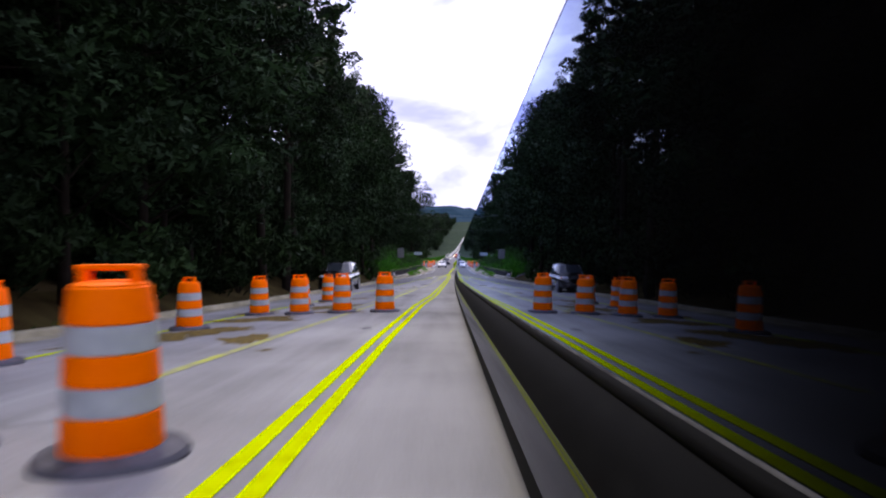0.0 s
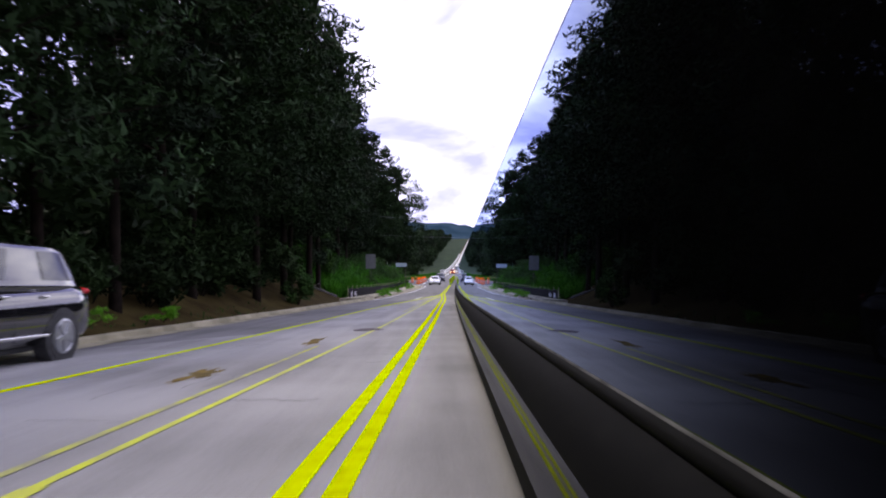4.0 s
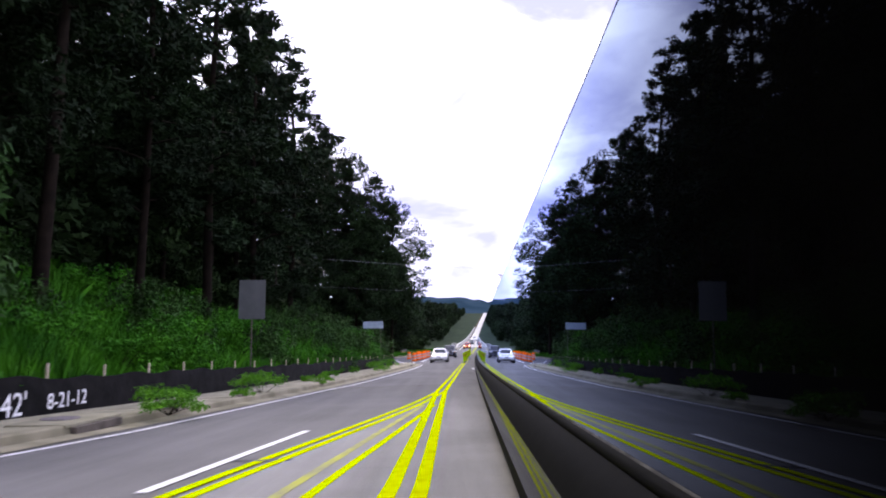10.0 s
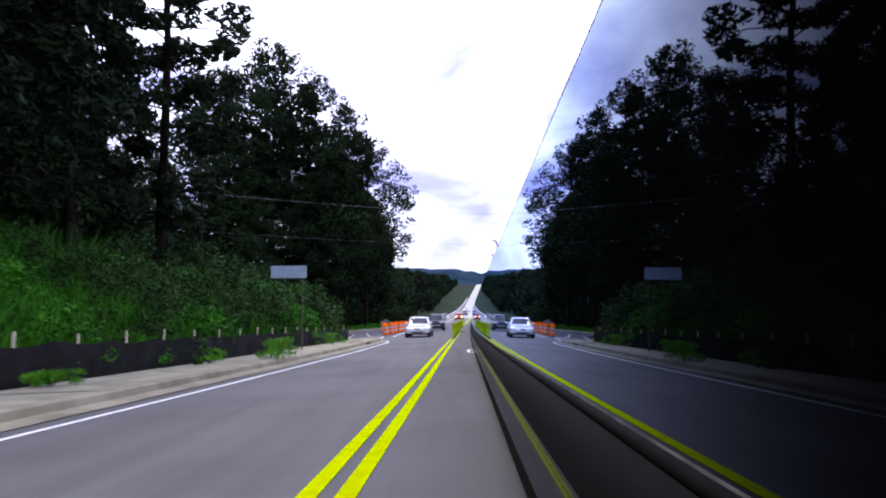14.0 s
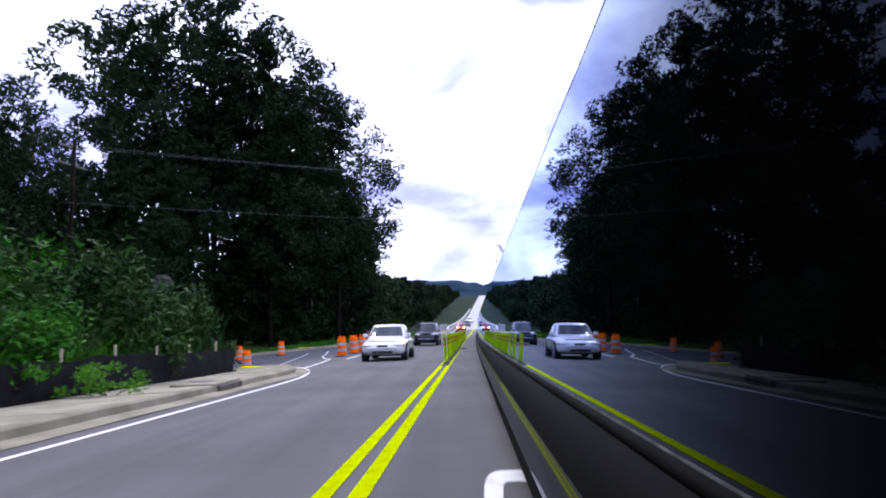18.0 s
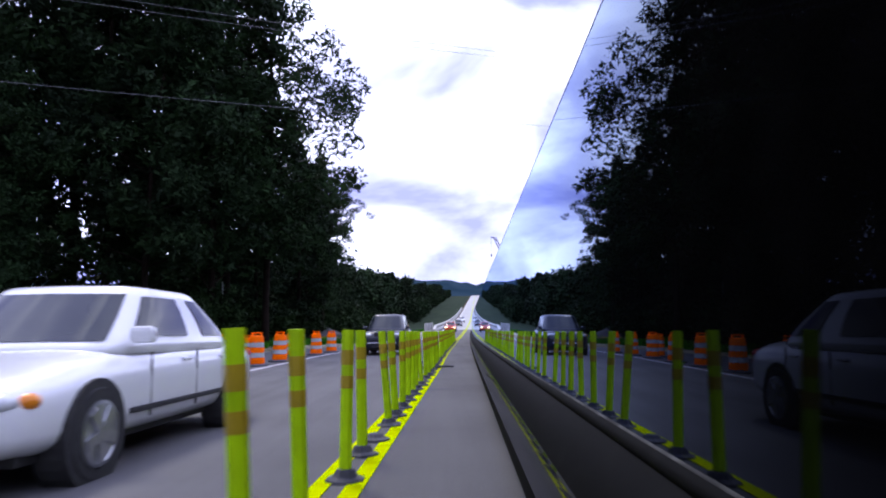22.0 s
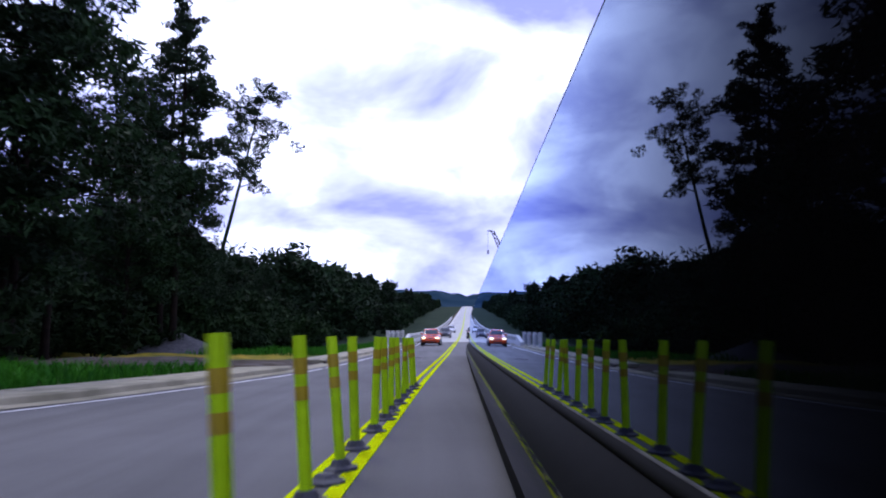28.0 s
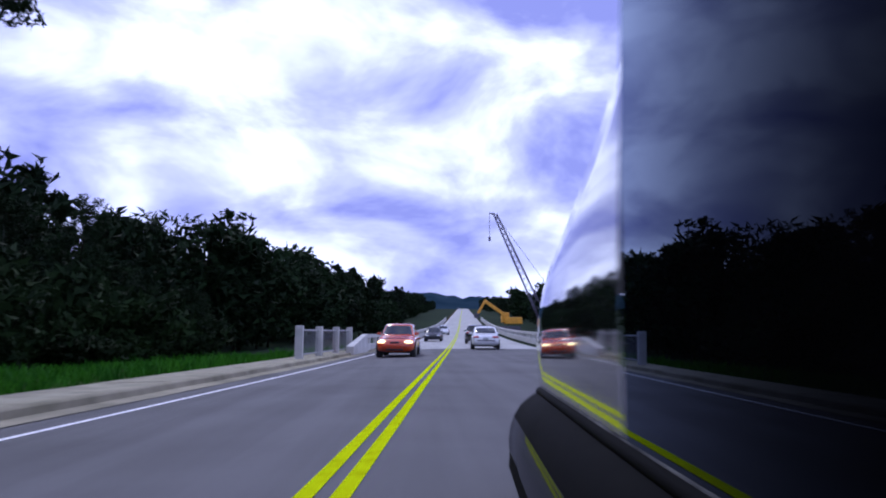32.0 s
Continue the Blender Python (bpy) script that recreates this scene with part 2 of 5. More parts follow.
M_BANKSOIL = mat("bare_bank_soil", (0.026, 0.017, 0.007), 0.95, spec=0.03, second=(0.054, 0.042, 0.015), scale=0.8, bump=0.6, bscale=9)
M_LEAFLITTER = mat("wet_leaf_litter", (0.07, 0.055, 0.022), 0.9, spec=0.1, second=(0.19, 0.13, 0.03), scale=7)
M_YELLOW = mat("yellow_road_paint", (0.52, 0.62, 0.0), 0.8, spec=0.0, second=(0.40, 0.45, 0.0), scale=6, lo=0.45, hi=0.75)
M_YELLOW_FADED = mat("faded_yellow_road_paint", (0.50, 0.55, 0.01), 0.7, second=(0.34, 0.35, 0.08), scale=3)
M_YELLOW_GHOST = mat("worn_ghost_of_yellow_paint", (0.25, 0.25, 0.15), 0.85, second=(0.40, 0.41, 0.06), scale=3, lo=0.35, hi=0.6)
M_WHITELINE = mat("white_road_paint", (0.85, 0.85, 0.86), 0.6, second=(0.55, 0.55, 0.55), scale=7, lo=0.5, hi=0.8)
M_ORANGE = mat("orange_plastic", (1.0, 0.16, 0.0), 0.55, spec=0.06, second=(0.92, 0.13, 0.0), scale=3)
M_SHEET = mat("white_reflective_sheeting", (0.40, 0.43, 0.44), 0.5, spec=0.2, second=(0.32, 0.35, 0.36), scale=5)
M_RUBBER = mat("black_rubber", (0.035, 0.035, 0.045), 0.8, second=(0.08, 0.08, 0.10), scale=6)
M_LIME = mat("lime_yellow_plastic", (0.46, 0.74, 0.003), 0.5, spec=0.2, second=(0.38, 0.60, 0.003), scale=5, per_object=0.1)
M_BAND = mat("amber_reflective_band", (0.42, 0.30, 0.015), 0.4, second=(0.34, 0.24, 0.012), scale=8)
M_FABRIC = mat("black_silt_fabric", (0.006, 0.006, 0.006), 0.9, spec=0.1, second=(0.014, 0.013, 0.013), scale=3, bump=0.5, bscale=9)
M_STAKE = mat("pale_wood_stake", (0.45, 0.38, 0.26), 0.8, second=(0.6, 0.52, 0.38), scale=12)
# Aluminium greyed down: the backlit side's shade is in this colour.
M_SIGNBACK = mat("shaded_bare_aluminium_sign_back", (0.085, 0.09, 0.092), 0.6, metal=0.0, second=(0.06, 0.066, 0.068), scale=2)
M_SIGNBLUE = mat("pale_blue_grey_sign_face", (0.34, 0.42, 0.50), 0.5, second=(0.26, 0.34, 0.42), scale=3)
M_STEEL = mat("galvanised_steel", (0.35, 0.36, 0.37), 0.45, metal=0.7, second=(0.25, 0.26, 0.27), scale=8)
# Pine bark, needles, broad and shrub leaves: near black, backlit shade in the colour.
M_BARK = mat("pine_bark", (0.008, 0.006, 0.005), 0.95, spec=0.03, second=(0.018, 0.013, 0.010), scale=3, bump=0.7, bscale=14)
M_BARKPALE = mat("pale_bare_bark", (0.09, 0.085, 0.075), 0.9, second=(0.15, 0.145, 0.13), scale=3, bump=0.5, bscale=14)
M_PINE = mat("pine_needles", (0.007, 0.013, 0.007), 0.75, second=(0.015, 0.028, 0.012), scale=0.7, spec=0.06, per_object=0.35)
M_BROAD = mat("shaded_broad_leaves", (0.008, 0.016, 0.007), 0.7, second=(0.016, 0.034, 0.011), scale=0.7, spec=0.06, per_object=0.35)
M_SHRUB = mat("shaded_shrub_leaves", (0.007, 0.015, 0.005), 0.75, second=(0.016, 0.032, 0.009), scale=1.5, spec=0.06, per_object=0.4)
M_TUFT = mat("bright_weed_leaves", (0.045, 0.19, 0.004), 0.7, second=(0.10, 0.30, 0.012), scale=6, spec=0.2)
M_WEED = mat("green_weeds", (0.010, 0.088, 0.0015), 0.75, second=(0.042, 0.19, 0.003), scale=0.9, spec=0.2)
M_WEEDDARK = mat("tall_dark_weeds", (0.010, 0.040, 0.004), 0.75, second=(0.026, 0.075, 0.008), scale=0.9, spec=0.2)
M_FARWOOD = mat("far_woodland_floor", (0.012, 0.022, 0.012), 0.95, spec=0.03, second=(0.02, 0.034, 0.016), scale=0.08)
# Blue cast of aerial haze is mixed into the hill's base colour.
M_HILL = mat("haze_blue_wooded_hill", (0.013, 0.029, 0.043), 0.95, spec=0.0, second=(0.026, 0.047, 0.066), scale=0.02)
M_BLACKPAINT = mat("glossy_black_paint", (0.006, 0.006, 0.007), 0.08, second=(0.009, 0.009, 0.010), scale=2, coat=1.0)
M_DARKPAINT = sheen_material("glossy_dark_grey_paint", (0.006, 0.006, 0.006), 0.05, 0.42, 4.6)
M_TINT = sheen_material("tinted_glass", (0.0012, 0.0012, 0.0014), 0.012, 1.6, 7.0, (0.62, 0.74, 1.0))
M_MOULD = mat("dusty_black_moulding", (0.0015, 0.0015, 0.0015), 0.7, spec=0.03, second=(0.005, 0.005, 0.0048), scale=14, lo=0.5, hi=0.75)
M_LIP = mat("dusty_rubber_lip", (0.02, 0.02, 0.02), 0.7, spec=0.1, second=(0.12, 0.12, 0.115), scale=11, lo=0.4, hi=0.7)
M_WHITEPAINT = mat("white_car_paint", (0.82, 0.83, 0.84), 0.25, second=(0.77, 0.78, 0.79), scale=1, coat=0.8)
M_REDPAINT = mat("orange_red_car_paint", (0.60, 0.06, 0.008), 0.25, second=(0.52, 0.05, 0.008), scale=1, coat=0.8)
M_BLUEPAINT = mat("dark_blue_grey_car_paint", (0.010, 0.014, 0.026), 0.3, second=(0.015, 0.02, 0.033), scale=1, coat=0.3)
M_CARGLASS = mat("car_glass", (0.02, 0.025, 0.03), 0.03, second=(0.03, 0.035, 0.04), scale=2)
M_TYRE = mat("tyre_rubber", (0.015, 0.015, 0.016), 0.85, second=(0.03, 0.03, 0.03), scale=10)
M_RIM = mat("alloy_rim", (0.45, 0.46, 0.48), 0.3, metal=0.9, second=(0.35, 0.36, 0.38), scale=6)
M_TAIL = mat("red_tail_lamp", (0.45, 0.01, 0.01), 0.2, second=(0.35, 0.01, 0.01), scale=8)
M_HEADLAMP = mat("clear_head_lamp", (0.7, 0.72, 0.75), 0.1, second=(0.5, 0.52, 0.55), scale=8)
M_HEADLIT = mat("lit_head_lamp", (0.9, 0.8, 0.5), 0.2, emit=((1.0, 0.72, 0.3), 4.0))
M_INDICATOR = mat("amber_lamp", (0.8, 0.25, 0.01), 0.3, second=(0.7, 0.2, 0.01), scale=9)
M_CHROME = mat("chrome_trim", (0.6, 0.6, 0.62), 0.15, metal=1.0)
M_MACHINE = mat("yellow_machine_paint", (0.75, 0.36, 0.02), 0.5, second=(0.55, 0.26, 0.02), scale=1.5)
M_CRANE = mat("crane_blue_grey_paint", (0.12, 0.11, 0.17), 0.5, second=(0.2, 0.18, 0.24), scale=2)
M_CASTIRON = mat("cast_iron", (0.10, 0.085, 0.095), 0.7, metal=0.3, second=(0.19, 0.165, 0.18), scale=12, bump=0.5, bscale=50)
M_INLET = mat("inlet_shadow_concrete", (0.06, 0.05, 0.04), 0.95, second=(0.12, 0.1, 0.08), scale=4)
M_WIRE = mat("grey_cable", (0.12, 0.12, 0.13), 0.6, second=(0.2, 0.2, 0.21), scale=3)
M_CRACK = mat("sealed_crack", (0.08, 0.08, 0.08), 0.85, second=(0.15, 0.15, 0.15), scale=5)
M_RUBBLE = mat("grey_gravel", (0.045, 0.044, 0.046), 0.95, second=(0.09, 0.087, 0.087), scale=5, bump=0.8, bscale=9)


# ---- mesh helpers ----
def obj(name, bm, m, smooth=False):
    me = bpy.data.meshes.new(name)
    bm.to_mesh(me)
    bm.free()
    me.materials.append(m)
    if smooth:
        for p in me.polygons:
            p.use_smooth = True
    return new(name, me)


def part(name, bm, m, parent, label="", smooth=False):
    ob = obj(name, bm, m, smooth)
    ob.parent = parent
    if label:
        tagged(ob, label=label)
    return ob


def raw(name, verts, faces, m, parent=None, smooth=False):
    me = bpy.data.meshes.new(name)
    me.from_pydata(verts, [], faces)
    me.materials.append(m)
    if smooth:
        for p in me.polygons:
            p.use_smooth = True
    ob = new(name, me)
    if parent:
        ob.parent = parent
    return ob


def box(bm, cx, cy, cz, sx, sy, sz, bevel=0.0, m=None):
    mt = (m or Matrix()) @ Matrix.Translation((cx, cy, cz)) @ Matrix.Diagonal((sx, sy, sz, 1))
    r = bmesh.ops.create_cube(bm, size=1, matrix=mt)
    if bevel:
        edges = list({e for v in r["verts"] for e in v.link_edges})
        bmesh.ops.bevel(bm, geom=edges, offset=bevel, segments=2, affect="EDGES", profile=0.6)
    return bm


def cyl(bm, a, b, r1, r2=None, n=10, caps=True):
    a, b = Vector(a), Vector(b)
    d = b - a
    mt = Matrix.Translation((a + b) / 2) @ d.to_track_quat("Z", "Y").to_matrix().to_4x4()
    bmesh.ops.create_cone(bm, cap_ends=caps, segments=n, radius1=r1, radius2=r1 if r2 is None else r2, depth=d.length, matrix=mt)
    return bm


def lathe(bm, prof, n=24):
    rings = []
    for r, z in prof:
        rings.append([bm.verts.new((r * math.cos(2 * math.pi * i / n), r * math.sin(2 * math.pi * i / n), z)) for i in range(n)])
    for a, b in zip(rings, rings[1:]):
        for i in range(n):
            bm.faces.new((a[i], a[(i + 1) % n], b[(i + 1) % n], b[i]))
    bm.faces.new(rings[-1])
    bm.faces.new(list(reversed(rings[0])))
    return bm


def tube(bm, pts, r, n=5):
    """One bent tube along the points."""
    rings = []
    for i, p in enumerate(pts):
        d = (pts[min(i + 1, len(pts) - 1)] - pts[max(i - 1, 0)]).normalized()
        s = d.cross(Vector((0, 0, 1))).normalized()
        q = d.cross(s)
        rings.append([bm.verts.new(p + (s * math.cos(2 * math.pi * k / n) + q * math.sin(2 * math.pi * k / n)) * r) for k in range(n)])
    for a, b in zip(rings, rings[1:]):
        for k in range(n):
            bm.faces.new((a[k], a[(k + 1) % n], b[(k + 1) % n], b[k]))
    return bm


def empty(name, m=None):
    ob = new(name)
    ob.empty_display_size = 0.2
    if m is not None:
        ob.matrix_basis = m
    return ob


BREAKS = (-18.0, -14.0, -11.0, -9.8, -8.0, -6.0, -3.4, -0.8)


def ribbon(name, y0, y1, left, right, h, m, step=2.0, parent=None):
    """A strip along the road between two offsets (functions of y), which follows the road's crossfall."""
    n = max(1, math.ceil((y1 - y0) / step))
    wide = right(y0) - left(y0) > 1.5
    k = len(BREAKS) + 2 if wide else 2
    vs, fs = [], []
    for i in range(n + 1):
        y = y0 + (y1 - y0) * i / n
        a, b = left(y), right(y)
        us = [a] + [min(b, max(a, c)) for c in BREAKS] + [b] if wide else [a, b]
        vs += [P(u, y, h) for u in us]
    for i in range(n):
        for j in range(k - 1):
            a, b = i * k + j, (i + 1) * k + j
            fs.append((a, a + 1, b + 1, b))
    me = raw(name, vs, fs, m, parent)
    bm = bmesh.new()
    bm.from_mesh(me.data)
    bmesh.ops.remove_doubles(bm, verts=bm.verts, dist=0.0001)
    bm.to_mesh(me.data)
    bm.free()
    return me


# ---- ground, road, kerbs ----
KERB_A = [(y, spread(u)) for y, u in ((-15, -6.3), (35, -6.3), (57, -5.9), (70, -5.5), (80, -5.1), (90, -4.75), (100, -4.55), (127.5, -4.5), (132.2, -4.5))] + [(134.0, -5.05), (135.3, -5.3), (137.0, -5.9), (138.4, -6.5), (139.7, -7.3), (140.7, -8.2), (141.6, -9.6), (142.2, -11.4)]
KERB_B = [(160, -25.5), (162, -23.0), (164, -20.4), (166.3, -17.0), (169, -14.4), (171.3, -13.0), (174, -11.4), (177, -10.1), (181, -8.6), (184, -7.35), (187, -6.55), (192, -5.85), (196, -5.42), (200, -5.3), (206, -5.5), (213, -5.55), (245, -5.45), (253, -5.4)]


def kerb_a(y):
    return lerp(KERB_A, y)


def kerb_b(y):
    return lerp(KERB_B, y)


def edge(y):
    if y < 142.2:
        return kerb_a(y)
    if y < 160:
        return -30.0
    return kerb_b(y)


def sstep(a, b, x):
    t = min(1, max(0, (x - a) / (b - a)))
    return t * t * (3 - 2 * t)


def terrain(u, y):
    """Height of the ground over the road's line."""
    if u > 5.5:
        return -0.08 - 0.02 * min(u - 5.5, 60) + 0.3 * noise.noise(Vector((u * 0.1, y * 0.1, 3)))
    back = (kerb_a(min(y, 134 + 0.25 * (y - 134))) if y < 136.5 else kerb_a(y) if y < 142.2 else -30.0 if y < 160 else kerb_b(y)) - (2.1 if y < 142.2 else 1.75)
    w = back - u
    if w < 0:
        return -0.08
    bank = 0.40 * min(w, 6.5) + 0.06 * max(0, w - 6.5)
    grassy = 0.48 * max(0, min(w - 0.6, 8)) + 0.05 * max(0, w - 8.6)
    flat = 0.02 * w
    low = -0.09 * min(w, 25) - 0.02 * max(0, w - 25)
    a, b, c = sstep(66, 82, y), sstep(125, 141, y), sstep(209, 245, y)
    h = bank * (1 - a) + grassy * a * (1 - b) + flat * b * (1 - c) + low * c
    if y > 343:
        h += sstep(343, 533, y) * 0.09 * min(w, 40)
    h = h * sstep(0, 1.2, w) + 0.08 * sstep(0, 0.4, w)
    return h + min(1, w * 0.3) * (0.25 * noise.noise(Vector((u * 0.35, y * 0.35, 1))) + 0.1 * noise.noise(Vector((u * 1.1, y * 1.1, 5))))


US = [-900, -500, -300, -180, -120, -90, -70, -56, -46, -38, -32, -27, -23, -20, -18, -16.5, -15, -13.8, -12.8, -12, -11.2, -10.4, -9.6, -8.9, -8.2, -7.6, -7.0, -6.5, -6.0, -5, -3, 0, 3, 5.4, 7, 10, 15, 22, 32, 46, 70, 110, 180, 300, 500, 900]
YS = [-400, -150, -60, -30] + [-15 + 1.5 * i for i in range(185)] + [263 + 6 * i for i in range(29)] + [440 + 25 * i for i in range(18)] + [900, 1000, 1200, 1600, 2400]
gv = [P(u, y, terrain(u, y)) for y in YS for u in US]
gf = [(j * len(US) + i, j * len(US) + i + 1, (j + 1) * len(US) + i + 1, (j + 1) * len(US) + i) for j in range(len(YS) - 1) for i in range(len(US) - 1)]
ground = raw("ground", gv, gf, M_SOIL, smooth=True)
ground.data.materials.append(M_GRASSGROUND)
ground.data.materials.append(M_DIRT)
ground.data.materials.append(M_FARWOOD)
ground.data.materials.append(M_GRAVEL)
ground.data.materials.append(M_BANKSOIL)
for f in ground.data.polygons:
    c = f.center
    u = c.x - road_x(c.y)
    if 83 + 0.6 * (-7 - u) < c.y < 132 and -17 < u < -6 or 160 < c.y < 249 and u < -6 and u > -26 or u > 6:
        f.material_index = 1
    if c.y > 249 and (u < -6 or u > 6):
        f.material_index = 3
    if 207 < c.y < 215.5 and -19 < u < -8.5:
        f.material_index = 2
    if 197.2 < c.y < 207 and -19 < u < -5:
        f.material_index = 4
    if c.y < 82 + 0.6 * (-7 - u) and -11.5 < u < -6:
        f.material_index = 5
tagged(ground, "dark soil and grass ground sloping beside the road", "ground", kind="structure")

LEFT_Y = [(y, spread(u)) for y, u in ((-40, -5.0), (16, -4.83), (32, -4.4), (45, -3.9), (54, -3.58), (63, -3.25), (72, -2.6), (79, -1.9), (84, -1.35), (87, -1.06), (90, -0.86), (91.6, -0.78), (96, -0.78))]
road_old = ribbon("road_pale_asphalt", -60, 96, lambda y: edge(y) if y < 44 else edge(44) + (lerp(LEFT_Y, 44) - edge(44)) * min(1, (y - 44) / 4) if y < 48 else lerp(LEFT_Y, y), lambda y: 5.2, 0.0, M_ASPHALT_OLD, 1.0)
tagged(road_old, "pale worn asphalt road with cracks and tyre marks", "road", kind="structure")


def cracks():
    """Thin wandering cracks and tar seams in the closed lane."""
    rc = random.Random(17)
    vs, fs = [], []
    for i in range(84):
        u, y = (rc.uniform(-5.2, -1.4), rc.uniform(4, 46)) if i < 60 else (rc.uniform(-3.0, -0.6), rc.uniform(40, 94))
        along = rc.random() < 0.35
        n = rc.randint(5, 13)
        w = rc.uniform(0.003, 0.009)
        for j in range(n):
            k = len(vs)
            vs += [P(u - (w if along else 0), y - (0 if along else w * 1.6), 0.003), P(u + (w if along else 0), y + (0 if along else w * 1.6), 0.003)]
            if j:
                fs.append((k - 2, k - 1, k + 1, k))
            if along:
                u += rc.gauss(0, 0.03)
                y += rc.uniform(0.15, 0.3)
            else:
                u = min(0.1, u + rc.uniform(0.06, 0.14))
                y += rc.gauss(0, 0.05)
    raw("crack", vs, fs, M_CRACK, road_old)


cracks()
road_side = ribbon("road_dark_lane", 43.9, 96, edge, lambda y: lerp(LEFT_Y, y) + 0.02, -0.004, M_ASPHALT_SIDE, 1.0)
tagged(road_side, "darker resurfaced asphalt lane beside the kerb", "road", kind="structure")
road_new = ribbon("road_grey_asphalt", 96, 249, lambda y: edge(y) if y < 142.2 or y > 159.9 else -40, lambda y: 5.2, 0.0, M_ASPHALT_NEW, 0.5)
tagged(road_new, "smooth grey asphalt road with a widened turning lane", "road", kind="structure")
road_far = ribbon("road_bridge_deck", 249, 913, lambda y: -5.0, lambda y: 5.2, 0.0, M_BRIDGE, 8)
tagged(road_far, "pale concrete bridge deck and road climbing the far hill", "road", kind="structure")


def kerb(name, table, y0, y1, label, step=0.5, up=1.0):
    """Kerb with gutter apron: apron, face, rounded top; up lowers it at a crossing."""
    prof = [(0.42, 0.012), (0.02, 0.03), (0.0, 0.03 + 0.10 * up), (-0.03, 0.03 + 0.125 * up), (-0.16, 0.03 + 0.13 * up), (-0.16, -0.1)]
    n = math.ceil((y1 - y0) / step)
    vs, fs = [], []
    for i in range(n + 1):
        y = y0 + (y1 - y0) * i / n
        u = lerp(table, y)
        t = Vector((lerp(table, y + 0.2) - lerp(table, y - 0.2), 0.4)).normalized()
        for du, h in prof:
            vs.append(P(u + du * t.y, y - du * t.x, h + 0.012 * noise.noise(Vector((y * 0.6, du, 2)))))
    k = len(prof)
    for i in range(n):
        for j in range(k - 1):
            fs.append((i * k + j, (i + 1) * k + j, (i + 1) * k + j + 1, i * k + j + 1))
    ob = raw(name, vs, fs, M_KERB)
    return tagged(ob, label, "kerb", kind="structure")


kerb("kerb_1", KERB_A, -15, 142.2, "weathered concrete kerb with gutter along the road")
kerb("kerb_2", KERB_B, 160, 197.4, "concrete kerb along grass verge and pavement")
kerb("kerb_3", KERB_B, 197.4, 205.4, "dirty lowered kerb across the gravel drive", up=0.15)
kerb("kerb_4", KERB_B, 205.4, 249, "concrete kerb running on to the bridge")


# paving slabs: each bay between two joints is its own piece
def paving(name, table, y0, y1, width, label, bay=1.5):
    pav = tagged(empty(name, Matrix.Translation(P(lerp(table, y0) - 0.5, y0, 0))), label, "pavement", kind="structure")
    inv = pav.matrix_basis.inverted()
    y = y0
    while y < y1 - 0.1:
        y2 = min(y + (bay if y < 132 or y > 151 else 0.5), y1)
        k0, k1 = lerp(table, y + 0.012), lerp(table, y2 - 0.012)
        w = width(y) if callable(width) else width
        dh = random.uniform(-0.006, 0.006)
        q = [P(k0 - 0.17 - w, y + 0.012, 0.15 + dh), P(k0 - 0.17, y + 0.012, 0.155 + dh), P(k1 - 0.17, y2 - 0.012, 0.155 + dh), P(k1 - 0.17 - w, y2 - 0.012, 0.15 + dh)]
        lo = [v - Vector((0, 0, 0.2)) for v in q]
        vs = [inv @ v for v in q + lo]
        raw("paving_slab", vs, [(0, 1, 2, 3), (4, 7, 6, 5), (0, 4, 5, 1), (1, 5, 6, 2), (2, 6, 7, 3), (3, 7, 4, 0)], M_CONCRETE, pav)
        y = y2


paving("pavement_1", KERB_A, 80, 141.3, 1.9, "pale concrete pavement slabs beside the kerb")
paving("pavement_2", KERB_B, 177, 197.4, 1.5, "pale concrete pavement slabs ending at a gravel drive")
paving("pavement_3", KERB_B, 205.8, 244, 1.5, "pale concrete pavement slabs beside the kerb")


def line(name, table, y0, y1, m, w=0.11, off=0.0, h=0.006, label="", step=1.0):
    ob = ribbon(name, y0, y1, lambda y: lerp(table, y) + off - w / 2, lambda y: lerp(table, y) + off + w / 2, h, m, step)
    return tagged(ob, label, "road marking", kind="structure")


DOUBLE = [(-40, -1.0), (3, -0.95), (10, -0.98), (20, -0.92), (28, -0.68), (33, -0.64), (52, -0.49), (60, -0.47), (71, -0.43), (78, -0.46), (92, -0.78), (103, -0.76), (118, -0.79), (140, -0.79), (155, -0.78), (160, -0.84), (166, -0.88), (181, -0.87), (190, -0.89), (198, -0.86), (210, -0.80), (913, -0.80)]
DIAG = [(y, spread(u)) for y, u in ((-10, -3.1), (12, -2.6), (28, -2.1), (52, -1.64), (59, -1.55), (71, -1.39), (78, -1.22), (84, -0.92), (88, -0.74), (91, -0.78))]
WHITE_A = [(y, spread(u)) for y, u in ((79, -4.75), (83, -4.42), (95, -4.15), (98, -3.95), (105, -3.9), (121, -3.85), (130, -3.9))] + [(132.2, -4.36), (134.1, -4.65), (136.2, -5.15), (137.2, -5.5), (138.4, -6.0), (139.3, -6.6), (139.9, -7.4)]
WHITE_B = [(144.5, -5.5), (155, -5.75), (165, -5.95), (176, -6.1)]
WHITE_C = [(184, -6.6), (186.3, -6.05), (188, -5.7), (191, -5.2), (194.5, -4.75), (198, -4.6), (204, -4.5), (913, -4.5)]
for off in (-0.11, 0.11):
    line("centre_line", DOUBLE, -40, 913, M_YELLOW, 0.12, off, label="bright yellow painted centre line")
line("left_yellow_line", LEFT_Y, -40, 66, M_YELLOW, 0.13, label="yellow painted line beside the closed lane")
for off in (-0.1, 0.1):
    line("left_yellow_line", LEFT_Y, 66, 91.6, M_YELLOW, 0.11, off, label="yellow painted taper line joining the centre line")
